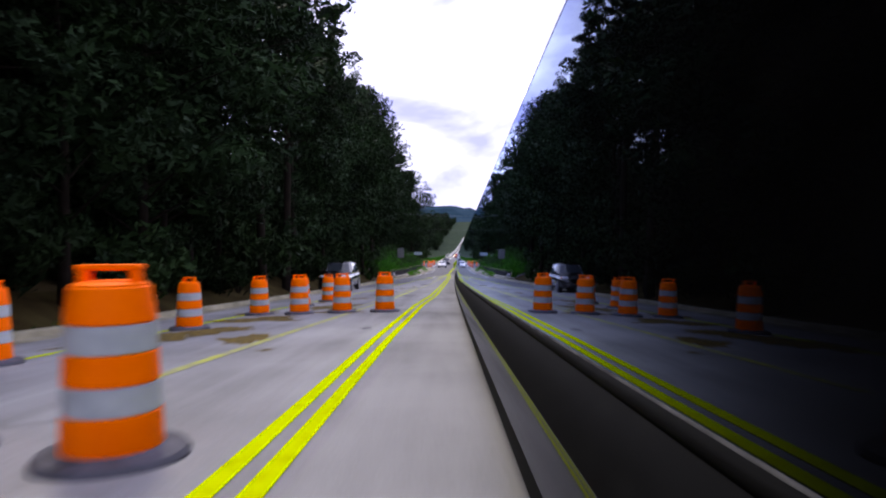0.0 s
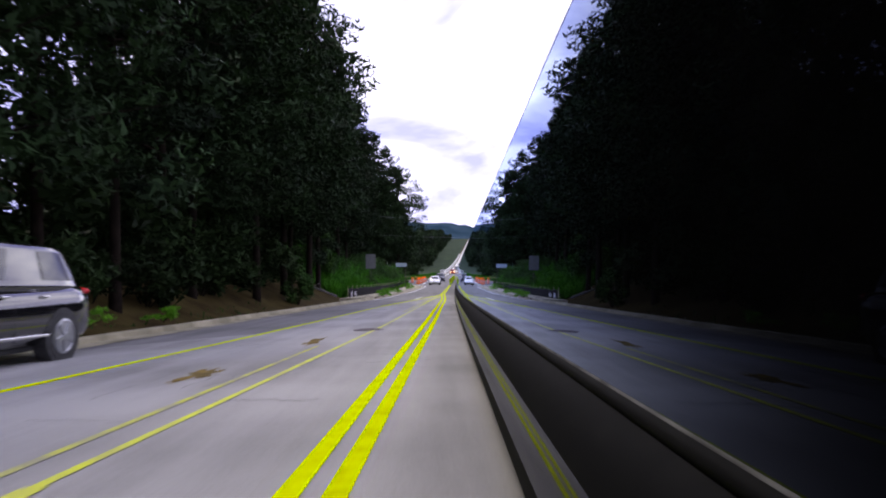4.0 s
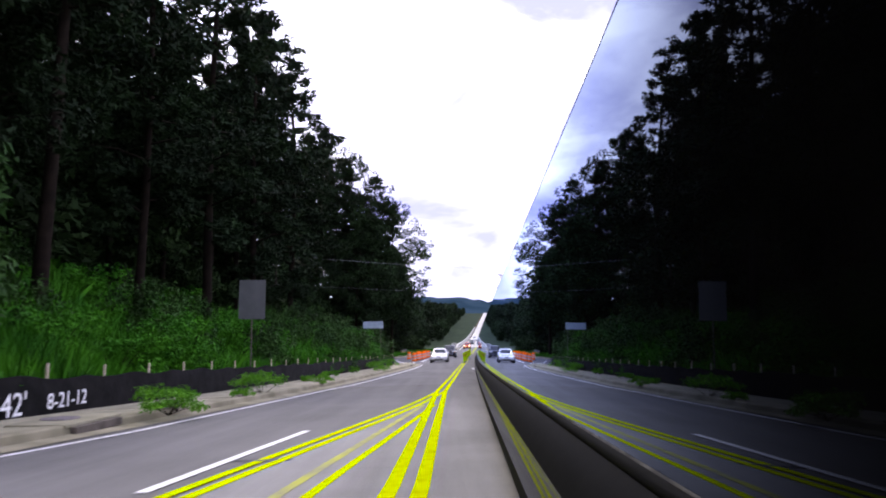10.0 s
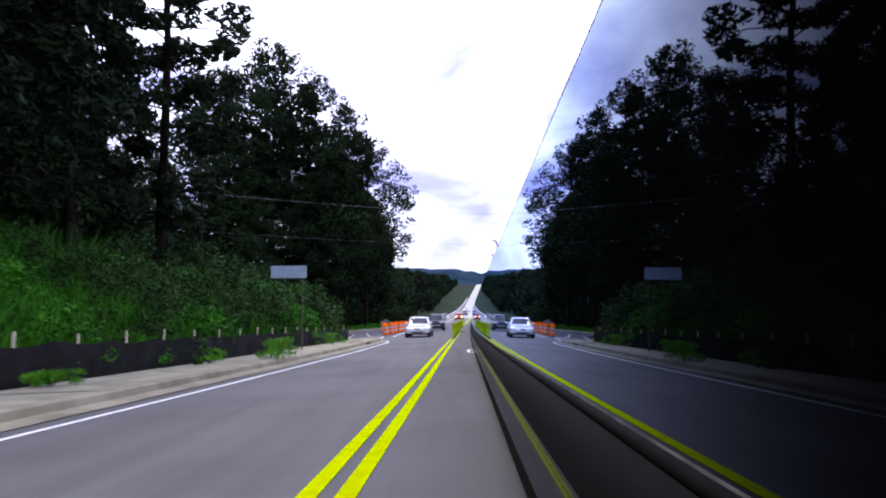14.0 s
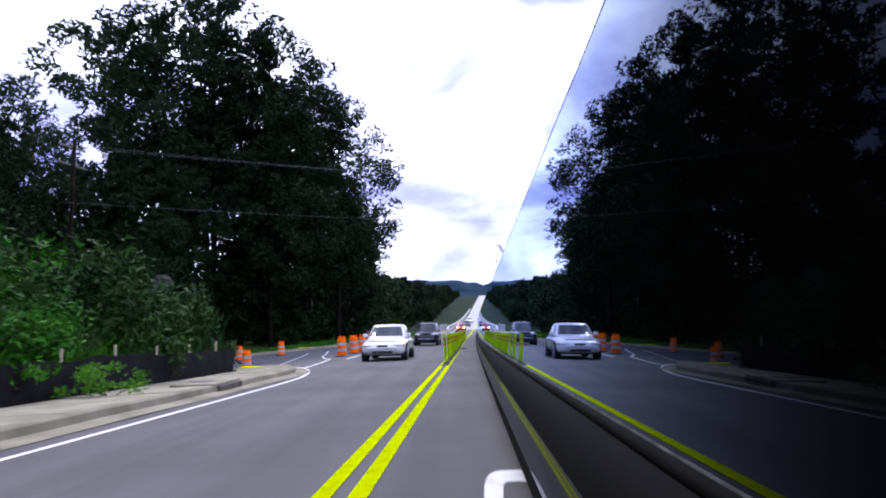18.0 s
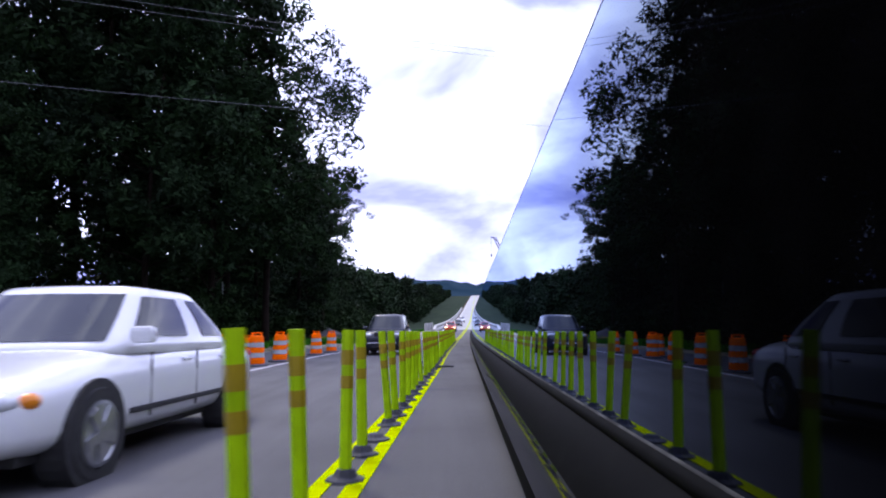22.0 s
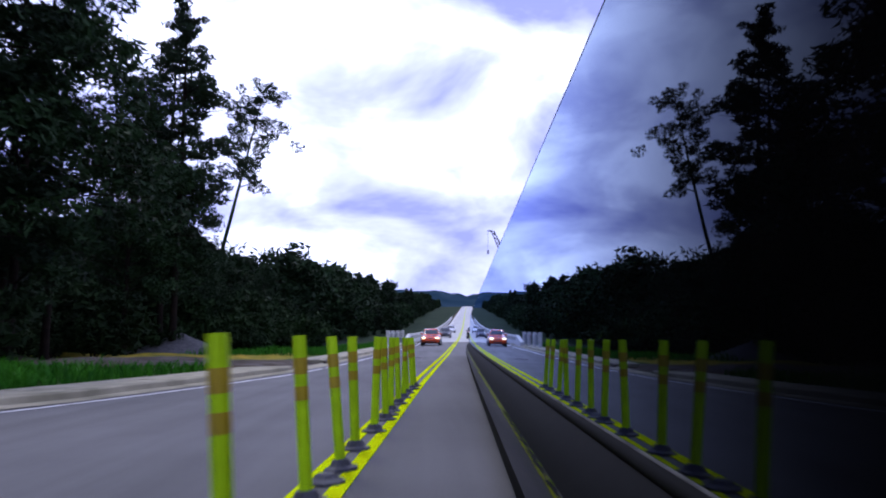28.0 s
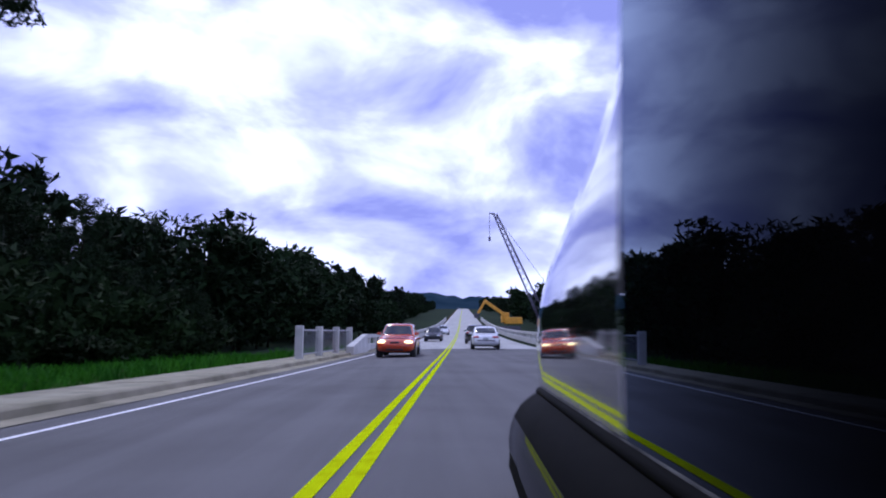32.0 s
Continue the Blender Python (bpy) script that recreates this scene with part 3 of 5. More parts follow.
line("old_taper_line", DIAG, 6, 22, M_YELLOW_GHOST, 0.14, label="worn ghost of an old yellow line")
line("old_taper_line", DIAG, 22, 36, M_YELLOW_FADED, 0.13, label="thin faded yellow painted line")
line("old_taper_line", DIAG, 18, 44, M_YELLOW_GHOST, 0.07, -0.34, label="worn ghost of an old yellow line")
line("old_taper_line", DIAG, 58, 66, M_YELLOW_GHOST, 0.06, -0.11, label="worn ghost of an old yellow line")
line("old_taper_line", [(36, lerp(DIAG, 36)), (50, lerp(DIAG, 50) + 0.12), (66, lerp(DIAG, 66) + 0.12)], 36, 66, M_YELLOW_FADED, 0.07, label="thin faded yellow painted line")
for off in (-0.11, 0.12):
    line("old_taper_line", DIAG, 66, 86.5, M_YELLOW if off > 0 else M_YELLOW_GHOST, 0.09, off, h=0.004, label="faded yellow painted taper line")
line("edge_line", WHITE_A, 79, 139.9, M_WHITELINE, 0.10, step=0.4, label="white painted edge line curving into the junction")
line("edge_line", WHITE_B, 144.5, 176, M_WHITELINE, 0.10, label="white painted edge line beside the drums")
line("edge_line", WHITE_C, 184, 198.1, M_WHITELINE, 0.10, label="white painted edge line hugging the gutter")
line("edge_line", WHITE_C, 198.8, 893, M_WHITELINE, 0.10, label="white painted edge line")
line("lane_dash", [(78, -2.44), (82.2, -2.2)], 78, 82.2, M_WHITELINE, 0.11, label="white painted lane dash")
line("turn_line", [(150.6, -10.2), (154, -10.6), (159, -11.15), (163.3, -11.7)], 150.6, 163.3, M_WHITELINE, 0.10, label="white painted turning line")
line("turn_line", [(137.2, -5.6), (141.2, -5.9), (145, -6.3), (149.2, -7.4), (155, -8.9), (159.8, -9.7), (164, -10.5)], 137.2, 164, M_WHITELINE, 0.10, label="white painted turning line")
letter = []
for a0 in [2 * math.pi * k / 48 for k in range(49)]:
    c, sn = math.cos(a0), math.sin(a0)
    e = (abs(c) ** 4 + abs(sn) ** 4) ** 0.25
    for r in (1.0, 0.52 if abs(sn) > abs(c) * 1.3 else 0.48):
        letter.append(P(0.27 + 0.21 * r * c / e, 118.2 + 1.3 * (r if r == 1.0 else 0.72) * sn / e, 0.006))
tagged(raw("lane_letter", letter, [(2 * k, 2 * k + 2, 2 * k + 3, 2 * k + 1) for k in range(48)], M_WHITELINE), "white painted letter on the lane", "road marking", kind="structure")

# distant wooded hill; the haze over it is painted into its colour
hv, hf = [], []
for j in range(9):
    for i in range(161):
        x = -900 + i * 12.0
        top = 46 + 14 * noise.noise(Vector((x * 0.004, 0, 7))) + 7 * noise.noise(Vector((x * 0.02, 0, 3))) + 3.5 * noise.noise(Vector((x * 0.09, 0, 1)))
        s = j / 8
        hv.append((x, 985 + 260 * s, 12 + (top + 3) * math.sin(s * math.pi / 2) + (3 * noise.noise(Vector((x * 0.1, j * 1.7, 2))) if 0 < j else -22)))
for j in range(8):
    for i in range(160):
        hf.append((j * 161 + i, j * 161 + i + 1, (j + 1) * 161 + i + 1, (j + 1) * 161 + i))
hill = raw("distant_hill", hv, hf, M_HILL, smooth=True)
tagged(hill, "wooded hill on the horizon, blue-green from haze put in its colour", "hill", kind="structure")


# ---- the carrying vehicle's side, beside the lane ----
def flank():
    """Glossy side of the dark vehicle that runs beside the lane: sill, door skin, belt moulding, glass, roof rail."""
    top = tagged(empty("vehicle_side", Matrix.Translation(P(0.5, 0, 0.3))), "glossy black vehicle side with tinted windows", "vehicle")
    inv = top.matrix_basis.inverted()

    def strip(name, prof, m, label="", y0=-3.0, y1=210.08):
        n = max(12, int((y1 - y0) / 0.8))
        vs, fs = [], []
        for i in range(n + 1):
            y = y0 + (y1 - y0) * i / n
            for u, h in prof:
                # the front wing drops from the pillar to the bonnet and rounds away at the nose
                s1 = min(1.0, max(0.0, (y - 207.38) / 2.7))
                s2 = max(0.0, (y - 209.48) / 0.7)
                hh = h if h < 0.76 else 0.76 + (h - 0.76) * (1 - 0.62 * s1 ** 0.7)
                vs.append(inv @ P(u + 0.03 * s1 + 0.35 * s2 ** 2, y, hh))
        k = len(prof)
        for i in range(n):
            for j in range(k - 1):
                fs.append((i * k + j, (i + 1) * k + j, (i + 1) * k + j + 1, i * k + j + 1))
        ob = raw(name, vs, fs, m, top, smooth=True)
        if label:
            tagged(ob, label=label)
        return ob

    strip("sill", [(1.9, 0.18), (0.42, 0.18), (0.27, 0.2), (0.245, 0.26), (0.252, 0.352)], M_MOULD, "black plastic sill")
    strip("door_skin", [(0.248, 0.345), (0.246, 0.40), (0.254, 0.46), (0.274, 0.52)], M_DARKPAINT, "glossy dark grey door skin")
    strip("door_shoulder", [(0.274, 0.52), (0.312, 0.58), (0.366, 0.625), (0.402, 0.645)], M_MOULD, "matt black door shoulder")
    strip("belt_moulding", [(0.408, 0.636), (0.394, 0.643), (0.395, 0.656), (0.404, 0.667), (0.419, 0.6725)], M_MOULD, "dusty black belt moulding")
    strip("moulding_lip", [(0.417, 0.6715), (0.4195, 0.676), (0.428, 0.678)], M_LIP, "dusty grey rubber lip")
    strip("window_glass", [(0.423, 0.675), (0.426, 0.95), (0.430, 1.24), (0.435, 1.5), (0.442, 1.73), (0.451, 1.952)], M_TINT, "dark tinted window glass", y1=207.38)
    strip("front_wing", [(0.423, 0.675), (0.419, 0.95), (0.424, 1.2), (0.434, 1.44), (0.455, 1.66), (0.49, 1.88), (0.8, 1.98), (1.3, 2.01), (1.8, 1.97), (2.0, 1.88), (2.1, 1.4), (2.12, 0.76), (2.1, 0.4), (1.9, 0.185)], M_BLACKPAINT, "glossy black front wing", y0=207.39)
    strip("nose", [(0.5, 0.2), (0.52, 0.5), (0.6, 0.76), (0.6, 1.1), (2.0, 1.1), (2.0, 0.76), (2.0, 0.2), (0.5, 0.2)], M_BLACKPAINT, "black bumper and grille", y0=209.68, y1=210.13)
    strip("roof_rail", [(0.449, 1.957), (0.468, 1.985), (0.53, 2.01), (0.8, 2.03), (1.3, 2.06), (1.8, 2.02), (2.05, 1.93), (2.12, 1.4), (2.18, 0.76), (2.2, 0.4), (1.9, 0.185)], M_BLACKPAINT, "black roof and far side", y1=207.38)


flank()


# ---- woods ----
def cards(rng, centres, size, flat=0.5, upright=0.0):
    """Small bent leaf faces round the given centres: vertices and faces."""
    n = len(centres)
    a = rng.normal(size=(n, 3))
    a[:, 2] *= 1 - flat
    a /= np.linalg.norm(a, axis=1)[:, None]
    r = rng.normal(size=(n, 3))
    b = np.cross(a, r)
    b /= np.linalg.norm(b, axis=1)[:, None]
    s = size * rng.uniform(0.55, 1.35, size=(n, 1))
    c = np.asarray(centres)
    v = np.stack([c - a * s * 1.15, c - b * s * 0.40 + a * s * 0.3, c + a * s * 0.85 + b * s * 0.36], axis=1).reshape(-1, 3)
    f = np.arange(n * 3).reshape(-1, 3)
    return v, f


def leaf_mesh(name, v, f, m):
    me = bpy.data.meshes.new(name)
    me.from_pydata(v.tolist(), [], f.tolist())
    me.materials.append(m)
    return me


def limb(bm, a, b, r1, r2, bend, n=4, k=2):
    pts = []
    for i in range(k + 1):
        t = i / k
        p = Vector(a).lerp(Vector(b), t)
        p.z += bend * math.sin(t * math.pi)
        pts.append(p)
    for i in range(k):
        cyl(bm, pts[i], pts[i + 1], r1 + (r2 - r1) * i / k, r1 + (r2 - r1) * (i + 1) / k, n, caps=False)


def make_tree(kind, h, radius, base, count, card, seed, bark=None, limbs=26, puff=0.13):
    """A trunk with limbs and a crown of many small leaves in clumps along the limbs."""
    rng = np.random.default_rng(seed)
    top = empty("pine_tree" if kind == "pine" else "broadleaf_tree")
    bm = bmesh.new()
    lean = rng.normal(size=2) * 0.02 * h
    tr = 0.0072 * h + 0.03
    pts = [Vector((lean[0] * t * t + 0.12 * math.sin(5 * t + seed), lean[1] * t * t + 0.12 * math.cos(4 * t + seed), h * t * 0.97)) for t in (0, 0.12, 0.3, 0.5, 0.7, 0.86, 1.0)]
    for i in range(6 if puff < 0.2 else 5):
        r = [1.35, 1.0, 0.88, 0.7, 0.5, 0.32, 0.08]
        cyl(bm, pts[i] - Vector((0, 0, 0.4 if i == 0 else 0)), pts[i + 1], tr * r[i], tr * r[i + 1], 9, caps=False)

    def spine(t):
        t = min(0.999, max(0, t))
        ks = (0, 0.12, 0.3, 0.5, 0.7, 0.86, 1.0)
        for i in range(6):
            if t <= ks[i + 1]:
                return pts[i].lerp(pts[i + 1], (t - ks[i]) / (ks[i + 1] - ks[i]))
        return pts[-1]

    cen, wts = [], []
    for i in range(limbs):
        t = base + ((1 if puff < 0.2 else 0.86) - base) * (i + rng.uniform(0, 1)) / limbs
        ang = i * 2.4 + rng.uniform(-0.5, 0.5)
        f = (t - base) / (1 - base)
        shape = (1 - f ** 1.9) ** 0.9 * (0.5 + 0.5 * math.sin(min(1, f * 2.6) * math.pi / 2)) if kind == "pine" else math.sin(math.pi * min(1, 0.18 + 0.80 * f)) ** 0.6
        ln = radius * max(0.24, shape) * rng.uniform(0.65, 1.2)
        rise = rng.uniform(-0.05, 0.3) if kind == "pine" else rng.uniform(0.15, 0.7)
        a = spine(t)
        b = a + Vector((math.cos(ang) * ln, math.sin(ang) * ln, ln * rise))
        limb(bm, a, b, tr * 0.32 * (1 - 0.6 * f), 0.012, ln * 0.05)
        k = 5 if kind == "pine" else 6
        for j in range(k):
            s = 0.28 + 0.76 * (j + rng.uniform(0.2, 0.9)) / k
            c = a.lerp(b, s) + Vector(rng.normal(size=3) * (0.15 if kind == "pine" else 0.2) * ln)
            cen.append((c.x, c.y, c.z))
            wts.append(ln * (0.5 + 0.6 * s))
    for i in range(5):
        q = spine(0.86 + 0.035 * i if puff < 0.2 else 0.76 + 0.035 * i)
        cen.append((q.x, q.y, q.z))
        wts.append(radius * (0.42 - 0.06 * i))
    cen, wts = np.array(cen), np.array(wts)
    pick = rng.choice(len(cen), count, p=wts / wts.sum())
    g = rng.normal(size=(count, 3))
    g /= np.linalg.norm(g, axis=1)[:, None]
    g *= rng.uniform(0.25, 1, size=(count, 1)) ** 0.5
    spread = (puff * wts + 0.30)[pick][:, None] * np.array([[1.0, 1.0, 0.55 if kind == "pine" else 0.8]])
    v, f = cards(rng, cen[pick] + g * spread, card, 0.35 if kind == "pine" else 0.2)
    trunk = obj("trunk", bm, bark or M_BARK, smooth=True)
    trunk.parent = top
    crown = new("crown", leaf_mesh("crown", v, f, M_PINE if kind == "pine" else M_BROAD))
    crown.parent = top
    return top


def hide_away(ob):
    """Takes a pattern tree out of the scene once its copies stand."""
    for o in [*ob.children_recursive, ob]:
        bpy.data.objects.remove(o)


TREES = [
    make_tree("pine", 22, 3.9, 0.20, 12000, 0.185, 1, limbs=36, puff=0.10),
    make_tree("pine", 24, 3.5, 0.40, 9500, 0.185, 2, limbs=30, puff=0.10),
    make_tree("broad", 17, 4.4, 0.12, 15500, 0.19, 3, limbs=42),
    make_tree("broad", 20, 4.2, 0.22, 15000, 0.19, 4, limbs=42),
    make_tree("pine", 19, 3.5, 0.12, 11500, 0.185, 5, limbs=36, puff=0.10),
    make_tree("broad", 13, 3.8, 0.08, 9500, 0.2, 6, limbs=34),
]
FAR = [
    make_tree("pine", 20, 3.8, 0.10, 1700, 0.74, 11, limbs=28, puff=0.26),
    make_tree("broad", 16, 4.6, 0.06, 1800, 0.8, 12, limbs=30, puff=0.26),
    make_tree("broad", 19, 5.0, 0.08, 1800, 0.82, 13, limbs=30, puff=0.26),
]
MID = [
    make_tree("pine", 20, 3.8, 0.10, 4200, 0.42, 14, limbs=34),
    make_tree("broad", 17, 4.6, 0.06, 4200, 0.42, 15, limbs=34),
]
LOW = [
    make_tree("pine", 20, 4.0, 0.06, 900, 1.05, 16, limbs=14, puff=0.3),
    make_tree("broad", 17, 5.0, 0.05, 950, 1.1, 17, limbs=14, puff=0.3),
]
LABELS = {"pine_tree": "tall pine with a bare lower trunk, shade put into its dark green", "broadleaf_tree": "dense broadleaf tree at the wood's edge, shade put into its dark green"}
rt = random.Random(8)


def plant(tree, u, y, scale=1.0, group="trees of the roadside wood", label=None, sink=0.25):
    ob = copy_thing(tree, Matrix())
    p = P(u, y, terrain(u, y) - sink)
    ob.matrix_basis = Matrix.Translation(p) @ Matrix.Rotation(rt.uniform(0, 6.28), 4, "Z") @ Matrix.Diagonal((scale * rt.uniform(0.9, 1.1), scale * rt.uniform(0.9, 1.1), scale, 1))
    kind = "pine_tree" if tree.name.startswith("pine") else "broadleaf_tree"
    ob.name = kind
    return tagged(ob, label or LABELS[kind], "tree", group)


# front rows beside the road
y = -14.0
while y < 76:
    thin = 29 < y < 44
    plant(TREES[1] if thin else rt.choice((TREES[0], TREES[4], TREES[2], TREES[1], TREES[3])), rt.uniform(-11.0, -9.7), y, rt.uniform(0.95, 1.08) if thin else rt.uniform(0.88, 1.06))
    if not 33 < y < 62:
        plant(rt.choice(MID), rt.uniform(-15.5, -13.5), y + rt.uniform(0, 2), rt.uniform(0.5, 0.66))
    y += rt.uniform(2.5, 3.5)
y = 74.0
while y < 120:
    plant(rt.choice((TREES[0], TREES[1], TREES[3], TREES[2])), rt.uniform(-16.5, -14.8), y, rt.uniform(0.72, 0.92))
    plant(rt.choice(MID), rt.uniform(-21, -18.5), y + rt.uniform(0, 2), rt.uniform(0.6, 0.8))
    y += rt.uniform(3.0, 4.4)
y = 124.8
while y < 173:
    back = 9.0 if 138 < y < 164 else 0.0
    plant(rt.choice((TREES[2], TREES[3], TREES[5], TREES[0])), rt.uniform(-25, -21.8) - back, y, rt.uniform(0.70, 0.92) * (1 + 0.03 * back))
    plant(rt.choice(MID), rt.uniform(-32, -28) - back, y + 1.5, rt.uniform(0.84, 1.05) * (1 + 0.03 * back))
    y += rt.uniform(3.2, 4.5)
for u, yy, k, s in ((-9.4, 78, 0, 0.98), (-9.8, 82.5, 4, 1.05), (-12.2, 92, 1, 0.98), (-12.6, 98.5, 0, 0.95), (-14.2, 113, 0, 0.95), (-12.3, 104, 0, 1.05), (-14.2, 118.4, 0, 1.01), (-13.9, 124.8, 4, 1.28), (-16.4, 122.2, 0, 1.01), (-12.8, 112, 4, 1.1)):
    plant(TREES[k], u, yy, s)
# the group that leans out over the verge
for u, yy, k, s in ((-13.3, 182.1, 3, 1.28), (-16.0, 178.6, 2, 1.43), (-16.6, 183.6, 1, 1.28), (-19.8, 180.1, 3, 1.64), (-21.8, 185.1, 0, 1.56), (-25.0, 179.1, 3, 1.87), (-26.9, 183.1, 1, 1.51), (-17.9, 174.1, 2, 1.22), (-21.1, 176.1, 0, 1.22), (-29.4, 176.1, 3, 1.63), (-34.6, 181.1, 2, 1.98), (-15.7, 187.1, 4, 0.96), (-19.0, 189.6, 0, 1.08), (-21.5, 192.1, 3, 1.08)):
    plant(TREES[k], u, yy, s)
for u, yy, k, s in ((-14.3, 194.1, 4, 0.97), (-14.6, 197.6, 2, 0.99), (-16.5, 200.1, 1, 0.93), (-16.6, 203.1, 0, 0.80), (-17.0, 215.9, 1, 0.95), (-18.6, 217.6, 0, 1.02), (-18.4, 212.9, 3, 0.80), (-20.6, 217.2, 2, 0.88), (-19.4, 220.0, 3, 0.66)):
    plant(TREES[k], u, yy, s)
for u, yy, k, s in ((-19.0, 223.1, 2, 0.50), (-22.0, 227.1, 3, 0.52), (-22.0, 232.1, 2, 0.55), (-23.5, 235.1, 3, 0.52), (-19.0, 239.1, 2, 0.52), (-24.0, 241.1, 2, 0.58), (-16.8, 240.1, 5, 0.44), (-15.2, 244.1, 5, 0.36), (-26.0, 229.1, 3, 0.55), (-29.0, 237.1, 3, 0.60)):
    plant(TREES[k], u, yy, s)
# the lone thin pine and the pale bare trunk
lone = make_tree("broad", 24.0, 2.9, 0.60, 8200, 0.15, 24, limbs=17, puff=0.12)
lone.name = "pine_tree"
lone.children[1].data.materials[0] = M_PINE
lone.matrix_basis = Matrix.Translation(P(-21.5, 230.1, terrain(-21.5, 230.1) - 0.2)) @ Matrix.Rotation(radians(11), 4, "Y")
tagged(lone, "tall thin pine with a sparse crown standing alone", "tree", "trees of the roadside wood")
bmb = bmesh.new()
limb(bmb, (0, 0, -0.3), (0.9, 0.3, 6.5), 0.24, 0.13, 0.0, 9, 4)
limb(bmb, (0.88, 0.28, 6.4), (2.1, 0.4, 9.4), 0.12, 0.04, 0.3, 7)
limb(bmb, (0.6, 0.2, 4.6), (-0.7, 0.5, 8.4), 0.11, 0.03, 0.2, 7)
snag = empty("bare_tree", Matrix.Translation(P(-19.9, 183, terrain(-19.9, 183))) @ Matrix.Scale(1.25, 4))
part("trunk", bmb, M_BARKPALE, snag, smooth=True)
tagged(snag, "pale bare leaning tree trunk at the wood's edge", "tree")
for du, dh, ln in ((0, 12.3, 4.0), (0.4, 14.4, 3.3)):
    bmb = bmesh.new()
    limb(bmb, (0, 0, 0), (ln, 0.6, 0.7), 0.05, 0.008, 0.35, 6, 4)
    limb(bmb, (ln * 0.5, 0.3, 0.5), (ln * 0.8, 0.9, 1.5), 0.025, 0.006, 0.1, 5)
    st = tagged(obj("bare_branch", bmb, M_BARKPALE, smooth=True), "bare dead branch reaching out of the crown", "branch")
    st.matrix_basis = Matrix.Translation(P(-12.2 + du, 182.0, dh))

# deeper rows
y = -12.0
while y < 248:
    base = -19 if y < 76 else -25 if y < 124 else -38 if y < 170 else -37 if y < 190 else -30
    for k in range(0 if 193 < y < 227 or 38 < y < 66 or 84 < y < 116 else 1 if y < 120 else 4 if y < 173 else 2):
        plant(rt.choice(FAR), base - 5.5 * k + rt.uniform(-1.5, 1.5), y + rt.uniform(0, 2.5), rt.uniform(0.95, 1.25) * (0.66 if y > 191 else 0.82 if 120 < y < 173 else 0.52 if y < 76 else 0.6), "deep trees of the wood", "dark tree deep inside the roadside wood")
    y += rt.uniform(3.6, 5.0)
# the wood across the valley
y = 249.0
while y < 873:
    for k in range(3):
        u = -30 - 10 * k - 0.03 * abs(343 - y) + rt.uniform(-3, 3) + (6 if y > 443 else 0)
        plant(rt.choice(FAR if y < 343 else LOW), u, y + rt.uniform(0, 6), rt.uniform(0.85, 1.15) * (0.92 if y < 343 else 0.95 if y < 443 else 0.66), "trees of the far wood", "dark tree of the wood across the valley")
    if y > 313:
        plant(rt.choice(LOW), 22 + rt.uniform(-4, 10), y + rt.uniform(0, 6), rt.uniform(0.5, 0.75), "trees of the far wood", "dark tree of the wood across the valley")
        plant(rt.choice(LOW), -19 - 0.02 * abs(343 - y) + rt.uniform(-4, 2), y + rt.uniform(0, 6), rt.uniform(0.32, 0.5), "trees of the far wood", "dark tree of the wood across the valley")
    y += rt.uniform(5.5, 8.5) if y < 433 else rt.uniform(9, 14)


def make_shrub(seed, w, h, count, card, m, name="shrub"):
    rng = np.random.default_rng(seed)
    top = empty(name)
    k = 16
    cen = np.stack([rng.normal(0, w * 0.33, k), rng.normal(0, w * 0.33, k), rng.uniform(0.18, 0.85, k) * h], axis=1)
    pick = rng.integers(0, k, count)
    g = rng.normal(size=(count, 3))
    g /= np.linalg.norm(g, axis=1)[:, None]
    pos = cen[pick] + g * rng.uniform(0.2, 1, (count, 1)) * np.array([[w * 0.26, w * 0.26, h * 0.22]])
    pos[:, 2] = np.maximum(pos[:, 2], 0.03)
    v, f = cards(rng, pos, card, 0.2)
    lf = new("foliage", leaf_mesh("foliage", v, f, m))
    lf.parent = top
    bm = bmesh.new()
    for i in range(6):
        limb(bm, (0, 0, -0.06 * w), tuple(cen[i]), 0.011 * w, 0.003 * w, 0.02 * w, 5, 2)
    part("stem", bm, M_BARK, top)
    return top


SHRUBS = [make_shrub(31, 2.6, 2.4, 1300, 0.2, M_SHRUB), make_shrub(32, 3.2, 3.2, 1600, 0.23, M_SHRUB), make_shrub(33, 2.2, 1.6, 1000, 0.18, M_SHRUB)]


def bush(u, y, s, k=None, label="shrub at the foot of the wood, shade put into its dark green"):
    ob = copy_thing(SHRUBS[rt.randrange(3) if k is None else k], Matrix())
    ob.matrix_basis = Matrix.Translation(P(u, y, terrain(u, y) - 0.1)) @ Matrix.Rotation(rt.uniform(0, 6.28), 4, "Z") @ Matrix.Diagonal((s, s, s * rt.uniform(0.85, 1.15), 1))
    ob.name = "shrub"
    return tagged(ob, label, "shrub", "undergrowth")


y = -12.0
while y < 249:
    if y < 76:
        u0, s0 = -10.6, 1.0
    elif y < 129:
        u0, s0 = -15.2, 1.1
    elif y < 174:
        u0, s0 = -21.2 if y < 138 or y > 166 else -31.0, 1.45
    else:
        u0, s0 = -15.5 if y < 197 or y > 220 else -18.5, 1.1
    bush(u0 + rt.uniform(-1.6, 0.6), y, s0 * rt.uniform(0.7, 1.15))
    bush(u0 - 3 + rt.uniform(-1.5, 1.0), y + 1.0, s0 * rt.uniform(1.0, 1.5))
    y += rt.uniform(2.0, 3.2)
bmb = bmesh.new()
limb(bmb, (0, 0, 0), (2.35, -0.15, -0.85), 0.055, 0.085, 0.05, 7, 5)
limb(bmb, (0.7, 0.0, -0.2), (1.1, 0.5, 0.1), 0.03, 0.01, 0.05, 5)
